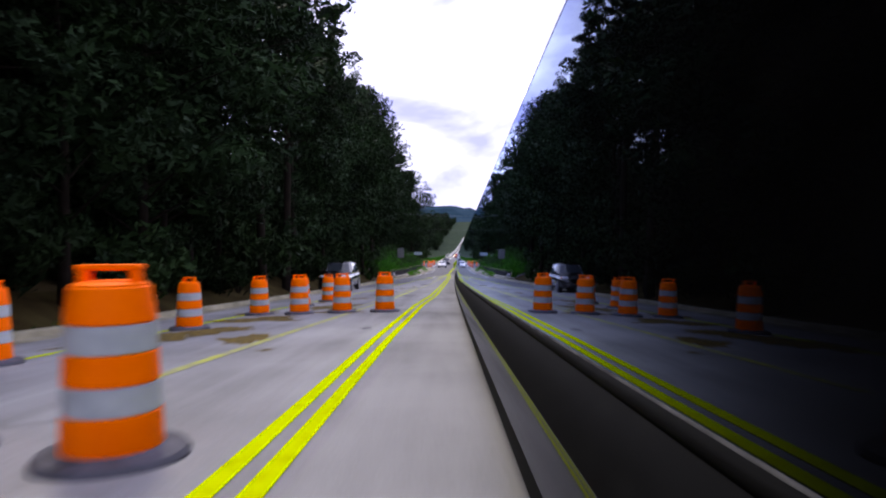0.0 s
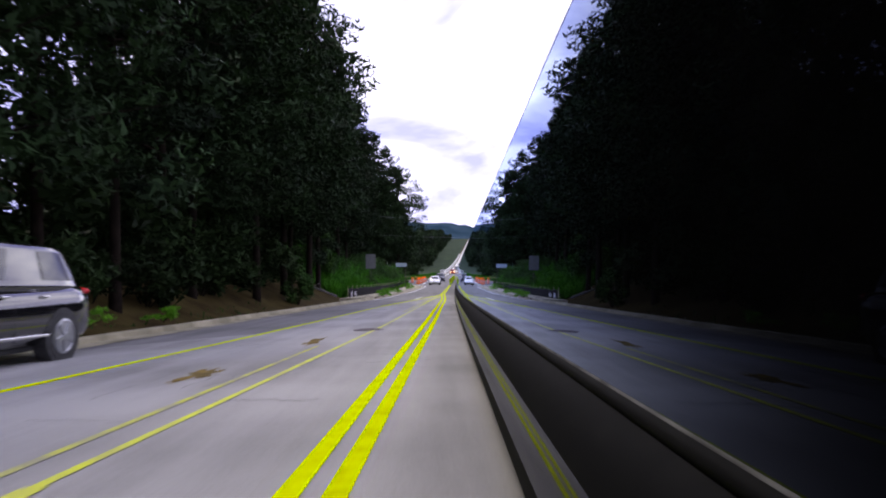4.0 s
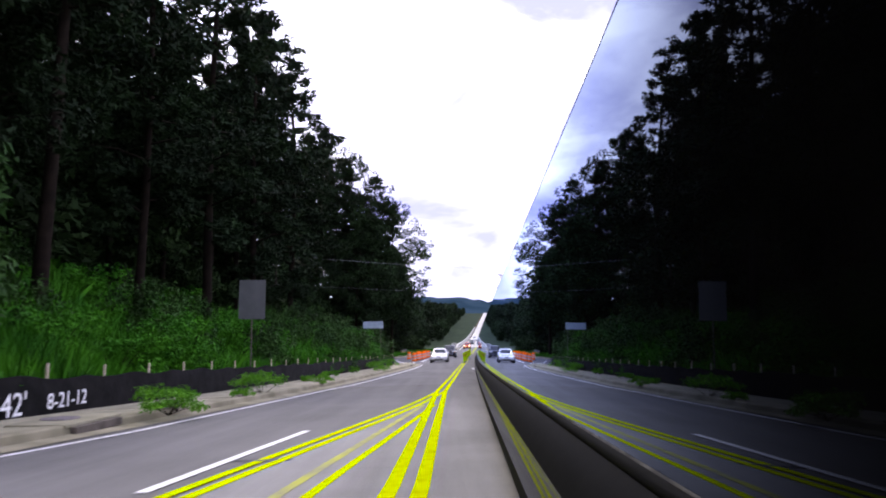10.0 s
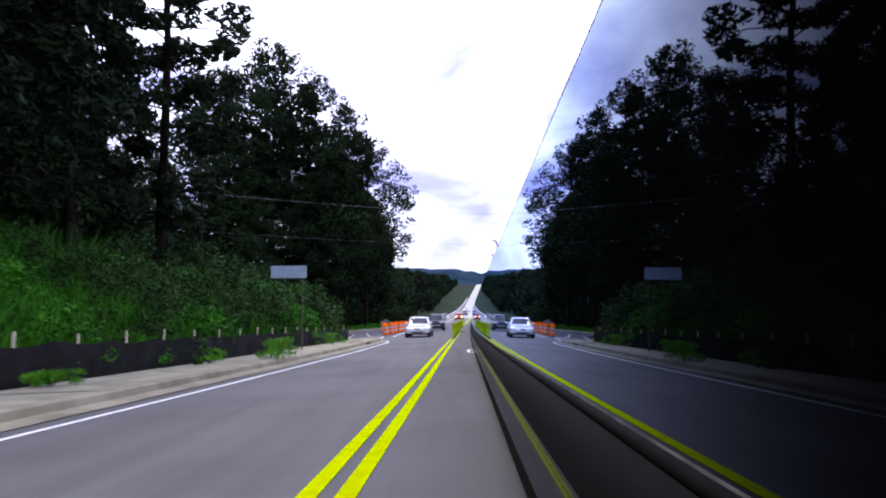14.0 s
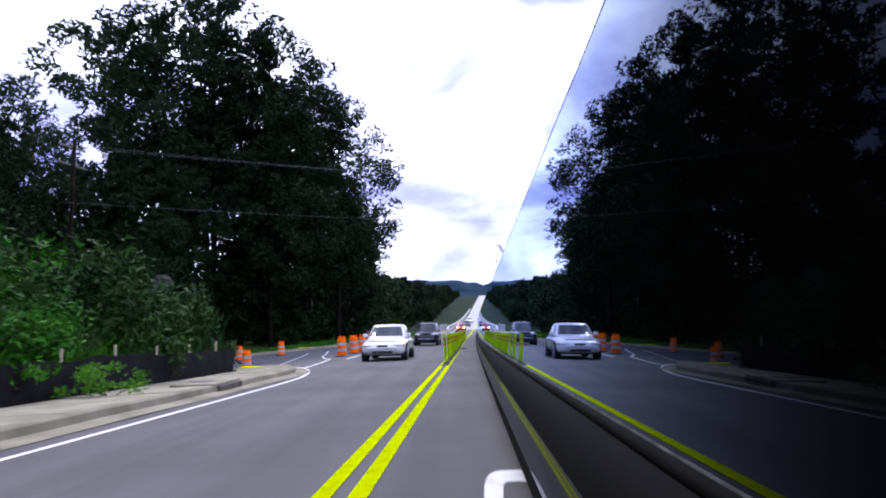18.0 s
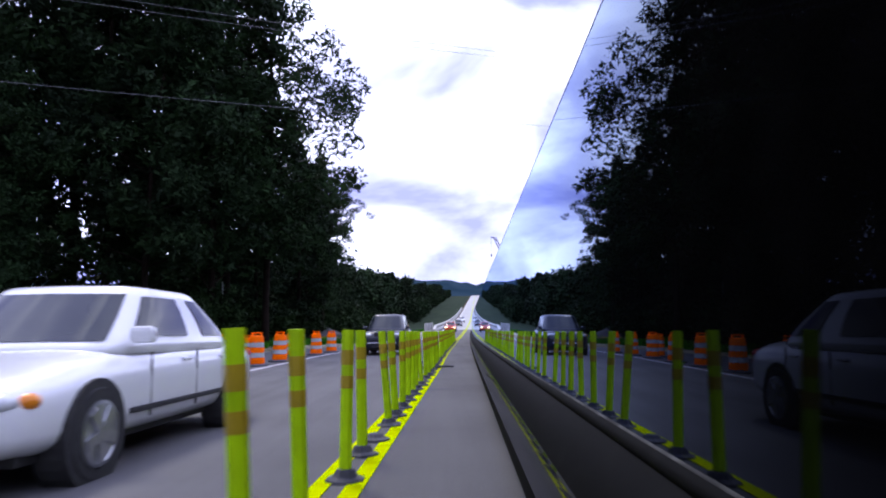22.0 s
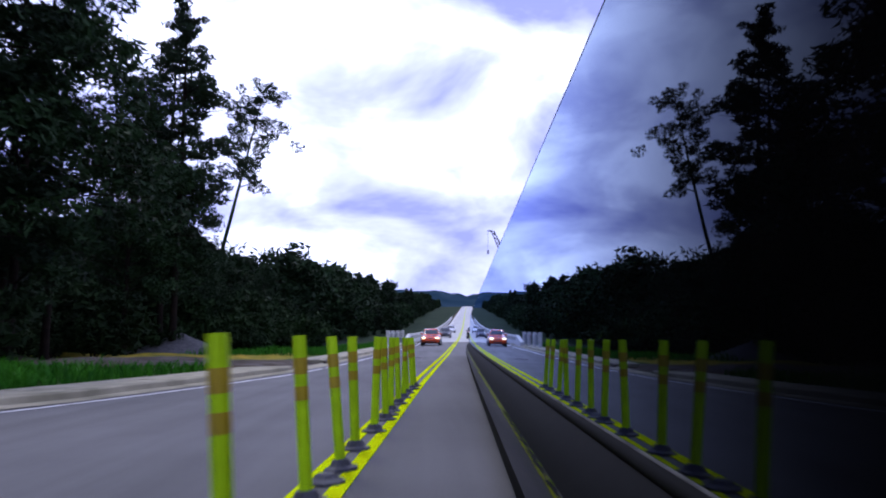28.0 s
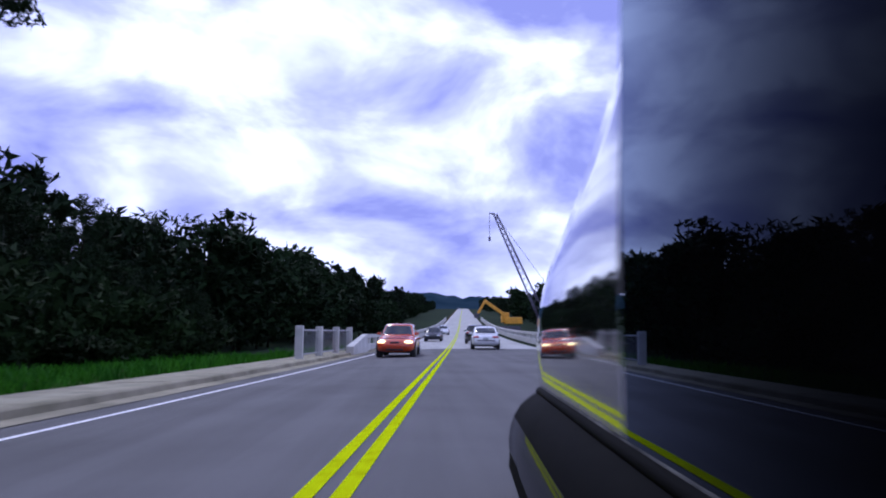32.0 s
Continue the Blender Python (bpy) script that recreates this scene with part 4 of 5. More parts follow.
log = tagged(obj("fallen_log", bmb, M_BARKPALE, smooth=True), "grey fallen branch lying on the bare bank", "branch")
log.matrix_basis = Matrix.Translation(P(-10.4, 80.2, terrain(-10.4, 80.2) + 0.14))
near_bush = make_shrub(37, 1.7, 2.9, 3200, 0.11, M_WEEDDARK)
near_bush.matrix_basis = Matrix.Translation(P(-10.6, 86.2, terrain(-10.6, 86.2) - 0.1)) @ Matrix.Diagonal((1.25, 1.25, 1.7, 1))
tagged(near_bush, "tall bright green leafy shrub on the dirt bank", "shrub")
for u, yy, k, sc in ((-15.8, 34.5, 3, 0.70), (-16.2, 38.0, 2, 0.72), (-16.6, 42.0, 3, 0.72), (-17.4, 46.5, 2, 0.74)):
    plant(TREES[k], u, yy, sc)
bank_bush = make_shrub(38, 1.3, 2.5, 2600, 0.11, M_WEEDDARK)
bank_bush.matrix_basis = Matrix.Translation(P(-8.7, 71, terrain(-8.7, 71) - 0.1))
tagged(bank_bush, "bright green leafy shrub at the foot of the bank", "shrub")
for t_ in TREES + MID + FAR + LOW + SHRUBS:
    hide_away(t_)


# ---- weeds and grass ----
def blades(name, m, n, area, hmin, hmax, width, seed, label, lean=0.25):
    rng = np.random.default_rng(seed)
    vs, fs = [], []
    for i in range(n):
        u, y = area(rng)
        p = P(u, y, terrain(u, y) - 0.04)
        h = rng.uniform(hmin, hmax) * (0.65 + 0.5 * noise.noise(Vector((u * 0.5, y * 0.35, 9))))
        a = rng.uniform(0, 6.28)
        dx, dy = math.cos(a) * width, math.sin(a) * width
        lx, ly = rng.normal() * lean * h, rng.normal() * lean * h
        k = len(vs)
        vs += [(p.x - dx, p.y - dy, p.z), (p.x + dx, p.y + dy, p.z), (p.x + dx * 1.2 + lx * 0.4, p.y + dy * 1.2 + ly * 0.4, p.z + h * 0.6), (p.x + lx, p.y + ly, p.z + h), (p.x - dx * 1.2 + lx * 0.4, p.y - dy * 1.2 + ly * 0.4, p.z + h * 0.6)]
        fs.append((k, k + 1, k + 2, k + 3, k + 4))
    return tagged(raw(name, vs, fs, m), label, "grass", kind="stuff")


def bank_area(rng):
    w = 8.5 * rng.uniform(0, 1) ** 1.4
    y = rng.uniform(83.2 + 0.55 * w, 134)
    return kerb_a(min(y, 129)) - 2.75 - w, y


blades("weeds_on_bank", M_WEED, 62000, bank_area, 0.5, 1.7, 0.014, 41, "tall bright green weeds covering the bank")
blades("tall_weeds", M_WEEDDARK, 14000, lambda r: (r.uniform(-13.0, -8.0), r.uniform(115, 137.5)), 0.8, 2.5, 0.012, 42, "tall dark reedy weeds behind the silt fence")
blades("verge_grass", M_WEED, 14000, lambda r: (lambda y: (kerb_b(y) - 0.3 - 3.2 * r.uniform(0, 1) ** 1.3, y))(r.uniform(161, 189)), 0.15, 0.45, 0.016, 43, "short green grass on the verge")
blades("meadow_grass", M_WEED, 20000, lambda r: (lambda y: (kerb_b(y) - 1.9 - 8 * r.uniform(0, 1) ** 1.2, y))(r.uniform(176, 197) if r.random() < 0.4 else r.uniform(213, 249)), 0.2, 0.7, 0.016, 44, "green grass behind the pavement")
blades("bank_tufts", M_WEEDDARK, 900, lambda r: (r.uniform(-9.5, -7.6), r.uniform(-5, 66)), 0.1, 0.35, 0.02, 45, "sparse grass tufts on the dirt bank")
CLUMPS = [make_shrub(91, 1.7, 1.7, 1500, 0.075, M_WEED, "weed_clump"), make_shrub(92, 1.5, 2.1, 1400, 0.08, M_WEEDDARK, "weed_clump"), make_shrub(93, 2.0, 1.3, 1500, 0.07, M_WEED, "weed_clump")]
rw = random.Random(21)
for i in range(74):
    yy = 80 + 54 * i / 74 + rw.uniform(-0.5, 0.5)
    ww = 7.0 * rw.random() ** 1.5
    yy = max(yy, 84.5 + 0.5 * ww)
    uu = kerb_a(min(yy, 129)) - 2.9 - ww
    ob = copy_thing(CLUMPS[rw.randrange(3)], Matrix())
    ob.matrix_basis = Matrix.Translation(P(uu, yy, terrain(uu, yy) - 0.08)) @ Matrix.Rotation(rw.uniform(0, 6.28), 4, "Z") @ Matrix.Scale(rw.uniform(0.7, 1.25), 4)
    ob.name = "weed_clump"
    tagged(ob, "leafy green weed clump on the bank", "weeds", "weed clumps on the bank")
for i in range(26):
    yy, uu = 122 + 15.5 * i / 26 + rw.uniform(-0.4, 0.4), rw.uniform(-12.5, -8.3)
    ob = copy_thing(CLUMPS[1 if i % 3 else 0], Matrix())
    ob.matrix_basis = Matrix.Translation(P(uu, yy, terrain(uu, yy) - 0.08)) @ Matrix.Rotation(rw.uniform(0, 6.28), 4, "Z") @ Matrix.Scale(rw.uniform(1.1, 1.5), 4)
    ob.name = "weed_clump"
    tagged(ob, "tall dark leafy weed clump behind the silt fence", "weeds", "weed clumps on the bank")
for c_ in CLUMPS:
    hide_away(c_)


def tuft(u, y, s, seed, label="green weed growing out of the pavement's joint"):
    t = make_shrub(seed, 0.72 * s, 0.44 * s, 1300, 0.036 * (0.6 + 0.4 * s), M_TUFT, "weed_tuft")
    t.matrix_basis = Matrix.Translation(P(u, y, 0.14))
    tagged(t, label, "weed", "weeds on the pavement")


for i, (u, yy, s) in enumerate(((-8.9, 49, 1.2), (-8.8, 53.5, 1.0), (-5.25, 84.8, 1.15), (-5.45, 85.6, 0.9), (-5.55, 91.2, 1.3), (-5.5, 89.4, 0.6), (-5.15, 96.7, 0.75), (-6.4, 99.5, 0.6), (-6.7, 105.2, 0.8), (-6.8, 112.4, 0.9), (-5.45, 113.2, 1.3), (-6.75, 118.8, 1.2), (-6.3, 126.6, 1.3))):
    tuft(u, yy, s, 80 + i)


# ---- traffic drums ----
def make_drum():
    top = empty("traffic_drum")
    bm = bmesh.new()
    lathe(bm, [(0.255, 0.02), (0.25, 0.06), (0.232, 0.10)], 28)
    prof = [(0.252, 0.07), (0.246, 0.24), (0.250, 0.245), (0.244, 0.255)]
    bands = [(0.0, 0.25, 0.255, 0.245, M_ORANGE, "drum_band"), (0.25, 0.41, 0.243, 0.236, M_SHEET, "reflective_band"), (0.41, 0.58, 0.238, 0.230, M_ORANGE, "drum_band"), (0.58, 0.74, 0.228, 0.220, M_SHEET, "reflective_band"), (0.74, 0.94, 0.224, 0.200, M_ORANGE, "drum_band")]
    bm.free()
    for z0, z1, r0, r1, m, nm in bands:
        b = bmesh.new()
        lathe(b, [(r0 - 0.012, z0 + 0.03), (r0, z0 + 0.042), (r1, z1 + 0.026), (r1 - 0.012, z1 + 0.034)], 30)
        part(nm, b, m, top, "grey white reflective band" if m is M_SHEET else "", smooth=False)
    b = bmesh.new()
    lathe(b, [(0.19, 0.965), (0.186, 0.985), (0.15, 1.0)], 30)
    part("lid", b, M_ORANGE, top)
    b = bmesh.new()
    # raised carrying handle with a slot through it
    for sx in (-1, 1):
        box(b, sx * 0.135, 0, 1.03, 0.05, 0.07, 0.085, 0.012)
    box(b, 0, 0, 1.075, 0.34, 0.075, 0.035, 0.012)
    part("handle", b, M_ORANGE, top)
    b = bmesh.new()
    lathe(b, [(0.385, 0.0), (0.39, 0.03), (0.37, 0.06), (0.30, 0.075), (0.262, 0.085)], 30)
    part("rubber_base", b, M_RUBBER, top, "black rubber tyre ring base")
    for ch in top.children:
        ch.data.transform(Matrix.Diagonal((1, 1, 0.94, 1)))
    return tagged(top, "orange and white striped traffic drum on a rubber base", "traffic drum", "drums along the closed lane")


drum = make_drum()
drum.matrix_basis = Matrix.Translation(P(-1.765, 3.52))
rd = random.Random(4)
for u, y in ((-2.95, 3.7), (-5.55, 8.1), (-5.1, 13.2), (-5.0, 17.7), (-3.9, 17.5), (-2.8, 17.6), (-1.66, 17.4), (-4.85, 22.2), (-4.6, 25.5),
             (-12.5, 146.5), (-13.2, 146.9), (-14.6, 146.4), (-11.5, 149.4), (-16.9, 157.4), (-16.0, 161.3), (-13.65, 163.1), (-8.7, 163.8), (-7.7, 166.6),
             (-6.7, 149.7), (-6.55, 152.4), (-6.6, 155.5), (-6.4, 157.6), (-6.4, 160.2), (-6.6, 163.6), (-6.5, 166.3), (-6.6, 170.1)):
    copy_thing(drum, Matrix.Translation(P(u, y)) @ Matrix.Rotation(rd.uniform(-0.6, 0.6), 4, "Z") @ Matrix.Rotation(rd.uniform(-0.02, 0.02), 4, "X"))


# ---- lane delineator posts ----
def make_post():
    top = empty("delineator_post")
    b = bmesh.new()
    lathe(b, [(0.13, 0.0), (0.128, 0.018), (0.085, 0.035), (0.06, 0.075), (0.045, 0.08)], 8)
    part("rubber_base", b, M_RUBBER, top, "black rubber post base")
    z = 0.07
    for z1, m, nm in ((0.585, M_LIME, "tube"), (0.665, M_BAND, "reflective_band"), (0.735, M_LIME, "tube"), (0.83, M_BAND, "reflective_band"), (0.96, M_LIME, "tube")):
        b = bmesh.new()
        r = 0.041 if m is M_LIME else 0.043
        lathe(b, [(r, z), (r * 1.0, z1)], 8)
        part(nm, b, m, top, "amber reflective band" if m is M_BAND else "")
        z = z1
    return tagged(top, "lime yellow plastic lane post with amber bands", "delineator post", "posts along the centre line")


post = make_post()
spots = [136.2, 137.1, 139.2, 140.1, 141.15, 142.05, 143.7, 144.45, 145.3, 146.2, 147.1, 148.0, 148.8, 150.5, 151.4, 152.7, 153.65, 154.55, 155.6, 156.6, 157.6, 159.7, 160.6, 161.9, 163.0, 164.1, 165.4, 166.3]
while spots[-1] < 176.2:
    spots.append(spots[-1] + rd.choice((0.8, 0.9, 0.95, 1.0, 1.1)))
spots += [178.1, 179.5, 180.5, 181.4, 182.5, 183.5, 184.45, 185.4, 186.4, 187.3, 188.2, 189.0]
for y in (135.4, 138.2, 142.75, 149.6, 152.1, 158.7, 162.4, 180.05, 183.95):
    b = bmesh.new()
    lathe(b, [(0.13, 0.0), (0.128, 0.018), (0.085, 0.035), (0.06, 0.06), (0.02, 0.062)], 8)
    bare = obj("post_base", b, M_RUBBER)
    bare.matrix_basis = Matrix.Translation(P(lerp(DOUBLE, y), y, 0.004))
    tagged(bare, "bare black rubber base of a missing lane post", "post base", "bare post bases")
for i, y in enumerate(spots):
    m = Matrix.Translation(P(lerp(DOUBLE, y) + rd.uniform(-0.02, 0.02), y)) @ Matrix.Rotation(rd.gauss(0, 0.03), 4, "X") @ Matrix.Rotation(rd.gauss(-0.035, 0.035), 4, "Y") @ Matrix.Rotation(rd.uniform(0, 6), 4, "Z")
    if i:
        copy_thing(post, m)
    else:
        post.matrix_basis = m


# ---- silt fence ----
def silt_fence():
    y0, y1 = 83.5, 135.2
    top = tagged(empty("silt_fence", Matrix.Translation(P(-7.0, y0))), "low black fabric silt fence with wooden stakes", "fence")
    inv = top.matrix_basis.inverted()

    def off(y):
        return kerb_a(min(y, 129)) - 2.14

    n = 160
    for side, (a, b) in enumerate(((0, 80), (80, 160))):
        vs, fs = [], []
        for i in range(a, b + 1):
            y = y0 + (y1 - y0) * i / n
            sag = 0.07 * abs(math.sin(y * math.pi / 1.8)) + 0.05 * noise.noise(Vector((y * 0.4, 0, 0)))
            for h in (0.0, 0.3, 0.55, 0.86 - sag):
                vs.append(inv @ P(off(y) + 0.05 * noise.noise(Vector((y * 1.3, h * 3, 4))), y, h))
        for i in range(b - a):
            for j in range(3):
                fs.append((i * 4 + j, (i + 1) * 4 + j, (i + 1) * 4 + j + 1, i * 4 + j + 1))
        raw("fabric", vs, fs, M_FABRIC, top, smooth=True)
    y = y0
    while y <= y1 + 0.1:
        b = bmesh.new()
        c = inv @ P(off(y) - 0.05, y, 0.5)
        box(b, c.x, c.y, c.z, 0.04, 0.04, 1.05 + rd.uniform(-0.06, 0.08), 0.005)
        part("stake", b, M_STAKE, top)
        y += 1.8


silt_fence()


def text_on(body, u, y, h, size, m, rx, rz, label, name="painted_writing"):
    cu = bpy.data.curves.new("writing", "FONT")
    cu.body, cu.size, cu.extrude, cu.align_x = body, size, 0.004, "CENTER"
    ob = new(name, cu)
    ob.data.materials.append(m)
    ob.matrix_basis = Matrix.Translation(P(u, y, h)) @ Matrix.Rotation(radians(rz), 4, "Z") @ Matrix.Rotation(radians(rx), 4, "X")
    return tagged(ob, label, "writing")


text_on("442'", kerb_a(84.15) - 2.03, 84.15, 0.18, 0.56, M_WHITELINE, 90, 90 + heading(84), "white spray-painted number on the black fence fabric")
text_on("8-21-12", kerb_a(85.7) - 2.03, 85.7, 0.26, 0.40, M_WHITELINE, 90, 90 + heading(86), "white spray-painted date on the black fence fabric")


# ---- signs and poles ----
def sign(u, y, w, h, bottom, post_at, m, label, yaw=0, thick=0.06, post_m=None):
    top = tagged(empty("road_sign", Matrix.Translation(P(u, y, terrain(u, y))) @ Matrix.Rotation(radians(yaw), 4, "Z")), label, "sign")
    z0 = bottom - terrain(u, y)
    b = bmesh.new()
    box(b, 0, 0, z0 + h / 2, w, 0.012, h, 0.004)
    part("panel", b, m, top)
    for x in post_at:
        b = bmesh.new()
        box(b, x, 0.04, (z0 + h) / 2 - 0.2, thick, 0.045, z0 + h + 0.3, 0.006)
        part("post", b, post_m or M_STEEL, top)
    for z in (0.2, 0.8):
        b = bmesh.new()
        box(b, 0, 0.015, z0 + h * z, w * 0.9, 0.02, 0.04)
        part("brace", b, M_STEEL, top)


sign(-7.8, 97.0, 0.94, 1.4, 2.5, (0.0,), M_SIGNBACK, "plain back of a road sign above weeds, backlit shade in its grey", 4, 0.04, M_INLET)
sign(-6.9, 120.5, 1.42, 0.48, 2.95, (0.55,), M_SIGNBLUE, "pale blue-grey road sign on one rusty steel post", -3, 0.035, M_INLET)
bmr = bmesh.new()
top_s = tagged(empty("octagonal_sign", Matrix.Translation(P(-10.2, 137, terrain(-10.2, 137)))), "weathered back of an octagonal sign among weeds, backlit shade in its grey", "sign")
z_s = 2.75 - terrain(-10.2, 137) + crossfall(-10.2, 137)
for k in range(8):
    a = math.pi * (k + 0.5) / 4
    bmr.verts.new((0.40 * math.cos(a), 0, z_s + 0.40 * math.sin(a)))
fr = bmr.faces.new(bmr.verts)
ex = bmesh.ops.extrude_face_region(bmr, geom=[fr])
bmesh.ops.translate(bmr, verts=[v for v in ex["geom"] if isinstance(v, bmesh.types.BMVert)], vec=(0, 0.012, 0))
part("panel", bmr, M_SIGNBACK, top_s)
part("post", box(bmesh.new(), 0, -0.03, (z_s + 0.2) / 2 - 0.1, 0.06, 0.045, z_s + 0.4, 0.006), M_SIGNBACK, top_s)

mark = tagged(empty("marker_pole", Matrix.Translation(P(-15.3, 179.7, terrain(-15.3, 179.7))) @ Matrix.Rotation(radians(-3), 4, "Y")), "thin white marker pole standing on the verge", "pole")
part("shaft", cyl(bmesh.new(), (0, 0, -0.2), (0, 0, 4.0), 0.035, 0.03, 10), M_SHEET, mark)
part("cap", cyl(bmesh.new(), (0, 0, 4.0), (0, 0, 4.06), 0.035, 0.02, 10), M_STEEL, mark)


def utility_pole(u, y, h, yaw):
    top = tagged(empty("utility_pole", Matrix.Translation(P(u, y, terrain(u, y))) @ Matrix.Rotation(radians(yaw), 4, "Z")), "weathered wooden utility pole with crossarms", "utility pole")
    part("pole", cyl(bmesh.new(), (0, 0, -0.5), (0, 0, h), 0.16, 0.11, 12), M_BARK, top, smooth=True)
    for z in (h - 0.5, h - 1.6):
        arm = part("crossarm", box(bmesh.new(), 0, 0.12, z, 2.3, 0.09, 0.11, 0.01), M_BARKPALE, top)
        for x in (-1.05, -0.4, 0.4, 1.05):
            part("insulator", lathe(bmesh.new(), [(0.03, 0.0), (0.05, 0.04), (0.03, 0.08), (0.045, 0.12), (0.02, 0.15)], 10), M_SHEET, arm).location = (x, 0.12, z + 0.05)


utility_pole(-24.3, 155.4, 14.6, 80)
for k, (y0, h0, y1, h1) in enumerate(((155.9, 14.1, 166.3, 14.0), (154.9, 14.1, 164.6, 13.3), (154.9, 10.5, 161.8, 10.6))):
    b = bmesh.new()
    a, c = P(-24.3, y0, h0), P(38, y1 + 7, h1)
    pts = [a.lerp(c, i / 24) - Vector((0, 0, 1.4 * math.sin(math.pi * i / 24))) for i in range(25)]
    tube(b, pts, 0.007)
    tagged(obj("overhead_cable", b, M_WIRE), "thin grey overhead cable crossing the road", "cable", "overhead cables")


# ---- kerb inlets, manholes, litter ----
def inlet(u, y, name="kerb_inlet"):
    b = bmesh.new()
    r = Matrix.Translation(P(u, y, 0)) @ Matrix.Rotation(radians(heading(y)), 4, "Z")
    top = tagged(empty(name, r), "dark storm drain opening in the kerb with stained slab", "drain")
    # Solid box; the drain mouth's shadow is painted as its dark colour.
    part("opening", box(b, 0.03, 0, 0.085, 0.10, 1.25, 0.115, 0.01), M_INLET, top, "drain opening with its shadow in the dark colour")
    part("lintel", box(bmesh.new(), -0.45, 0, 0.165, 0.9, 1.5, 0.05, 0.015), M_CONCRETE, top)
    part("cover", cyl(bmesh.new(), (-0.55, 0, 0.17), (-0.55, 0, 0.20), 0.28, 0.27, 24), M_CASTIRON, top, "round iron cover")


inlet(kerb_a(83.2), 83.2)
inlet(kerb_a(128.8), 128.8)
inlet(kerb_b(203.0), 203.0)


def manhole(u, y, r):
    top = tagged(empty("manhole_cover", Matrix.Translation(P(u, y, 0.004)) @ Matrix.Rotation(radians(slope(y)), 4, "X")), "round cast iron manhole cover set in asphalt", "manhole cover")
    part("frame_ring", lathe(bmesh.new(), [(r, -0.02), (r, 0.006), (r - 0.05, 0.009), (r - 0.055, -0.02)], 36), M_CASTIRON, top)
    part("cover", lathe(bmesh.new(), [(r - 0.06, -0.02), (r - 0.06, 0.006), (r - 0.07, 0.008)], 36), M_CASTIRON, top)
    for i in range(5):
        w = math.sqrt(max(0.01, (r - 0.1) ** 2 - (0.13 * (i - 2)) ** 2))
        part("rib", box(bmesh.new(), 0, 0.13 * (i - 2), 0.011, 2 * w, 0.05, 0.012, 0.003), M_CASTIRON, top)


manhole(-2.1, 207.3, 0.42)
manhole(-1.80, 48.0, 0.36)


def litter(u, y, w, l, seed, m=M_LEAFLITTER, label="thin patch of wet leaf litter on the asphalt"):
    u = spread(u)
    vs = [P(u, y, 0.008)]
    n = 60
    for i in range(n):
        a = 2 * math.pi * i / n
        r = 1 + 0.8 * noise.noise(Vector((math.cos(a) * 1.7, math.sin(a) * 1.7, seed))) + 0.45 * noise.noise(Vector((math.cos(a) * 6, math.sin(a) * 6, seed)))
        vs.append(P(u + math.cos(a) * w * r, y + math.sin(a) * l * r, 0.004))
    tagged(raw("litter_patch", vs, [(0, 1 + i, 1 + (i + 1) % n) for i in range(n)], m), label, "litter", "litter on the closed lane")


for i, (u, y, w, l) in enumerate(((-3.95, 15.7, 1.1, 0.8), (-3.1, 18.0, 0.75, 0.45), (-2.6, 17.7, 0.5, 0.4), (-4.0, 26.2, 0.5, 2.0), (-3.2, 21.6, 0.6, 0.6), (-4.8, 18.6, 0.6, 0.8), (-4.7, 11.0, 0.8, 1.2), (-2.95, 10.5, 0.4, 0.8), (-2.9, 19.5, 0.35, 0.8), (-3.6, 20.5, 0.5, 0.9), (-3.4, 23.5, 0.25, 0.6), (-4.0, 12.5, 0.6, 0.9), (-3.2, 30.8, 0.32, 0.45), (-3.4, 32.4, 0.15, 0.5), (-2.9, 35.5, 0.2, 0.9), (-2.7, 40.5, 0.18, 0.7), (-2.35, 45, 0.12, 0.8), (-2.8, 29.4, 0.10, 0.25), (-3.3, 27.2, 0.3, 0.5), (-2.3, 8.8, 0.12, 0.1), (-3.8, 37.5, 0.3, 0.5))):
    litter(u, y, w, l, i * 3.7)
for i, (u, y, w, l) in enumerate(((-1.9, 79.5, 0.25, 0.10), (-1.7, 64.0, 0.16, 0.06), (-2.6, 61.0, 0.10, 0.25), (-1.45, 12.0, 0.12, 0.2), (-0.4, 148.0, 0.3, 0.12))):
    litter(u, y, w, l, i * 5.1 + 50, M_RUBBER, "dark tyre scuff on the asphalt")
tact = tagged(obj("tactile_pad", box(bmesh.new(), 0, 0, 0.02, 0.75, 0.6, 0.03, 0.006, Matrix.Translation(P(-8.0, 139.4, 0.15))), M_YELLOW), "yellow tactile paving pad at the kerb ramp", "tactile pad")

pad2 = tagged(obj("tactile_pad", box(bmesh.new(), 0, 0, 0.02, 1.2, 0.7, 0.03, 0.006, Matrix.Translation(P(kerb_b(171.0) - 0.75, 171.0, 0.13))), M_YELLOW), "yellow tactile paving pad beside the drums", "tactile pad")

strip_b = bmesh.new()
tube(strip_b, [P(-0.92 + 0.16 * math.cos(a), 154.3 + 0.22 * math.sin(a), 0.035 + 0.02 * math.sin(2 * a)) for a in [0.35 * k for k in range(18)]] + [P(-0.62, 154.6, 0.04), P(-0.45, 154.85, 0.03), P(-0.3, 154.9, 0.02)], 0.028, 6)
tagged(obj("rubber_strip", strip_b, M_RUBBER, smooth=True), "torn black rubber strip lying on the yellow line", "debris")

# heap of gravel behind the drive
hb = bmesh.new()
HN = 48
rings = []
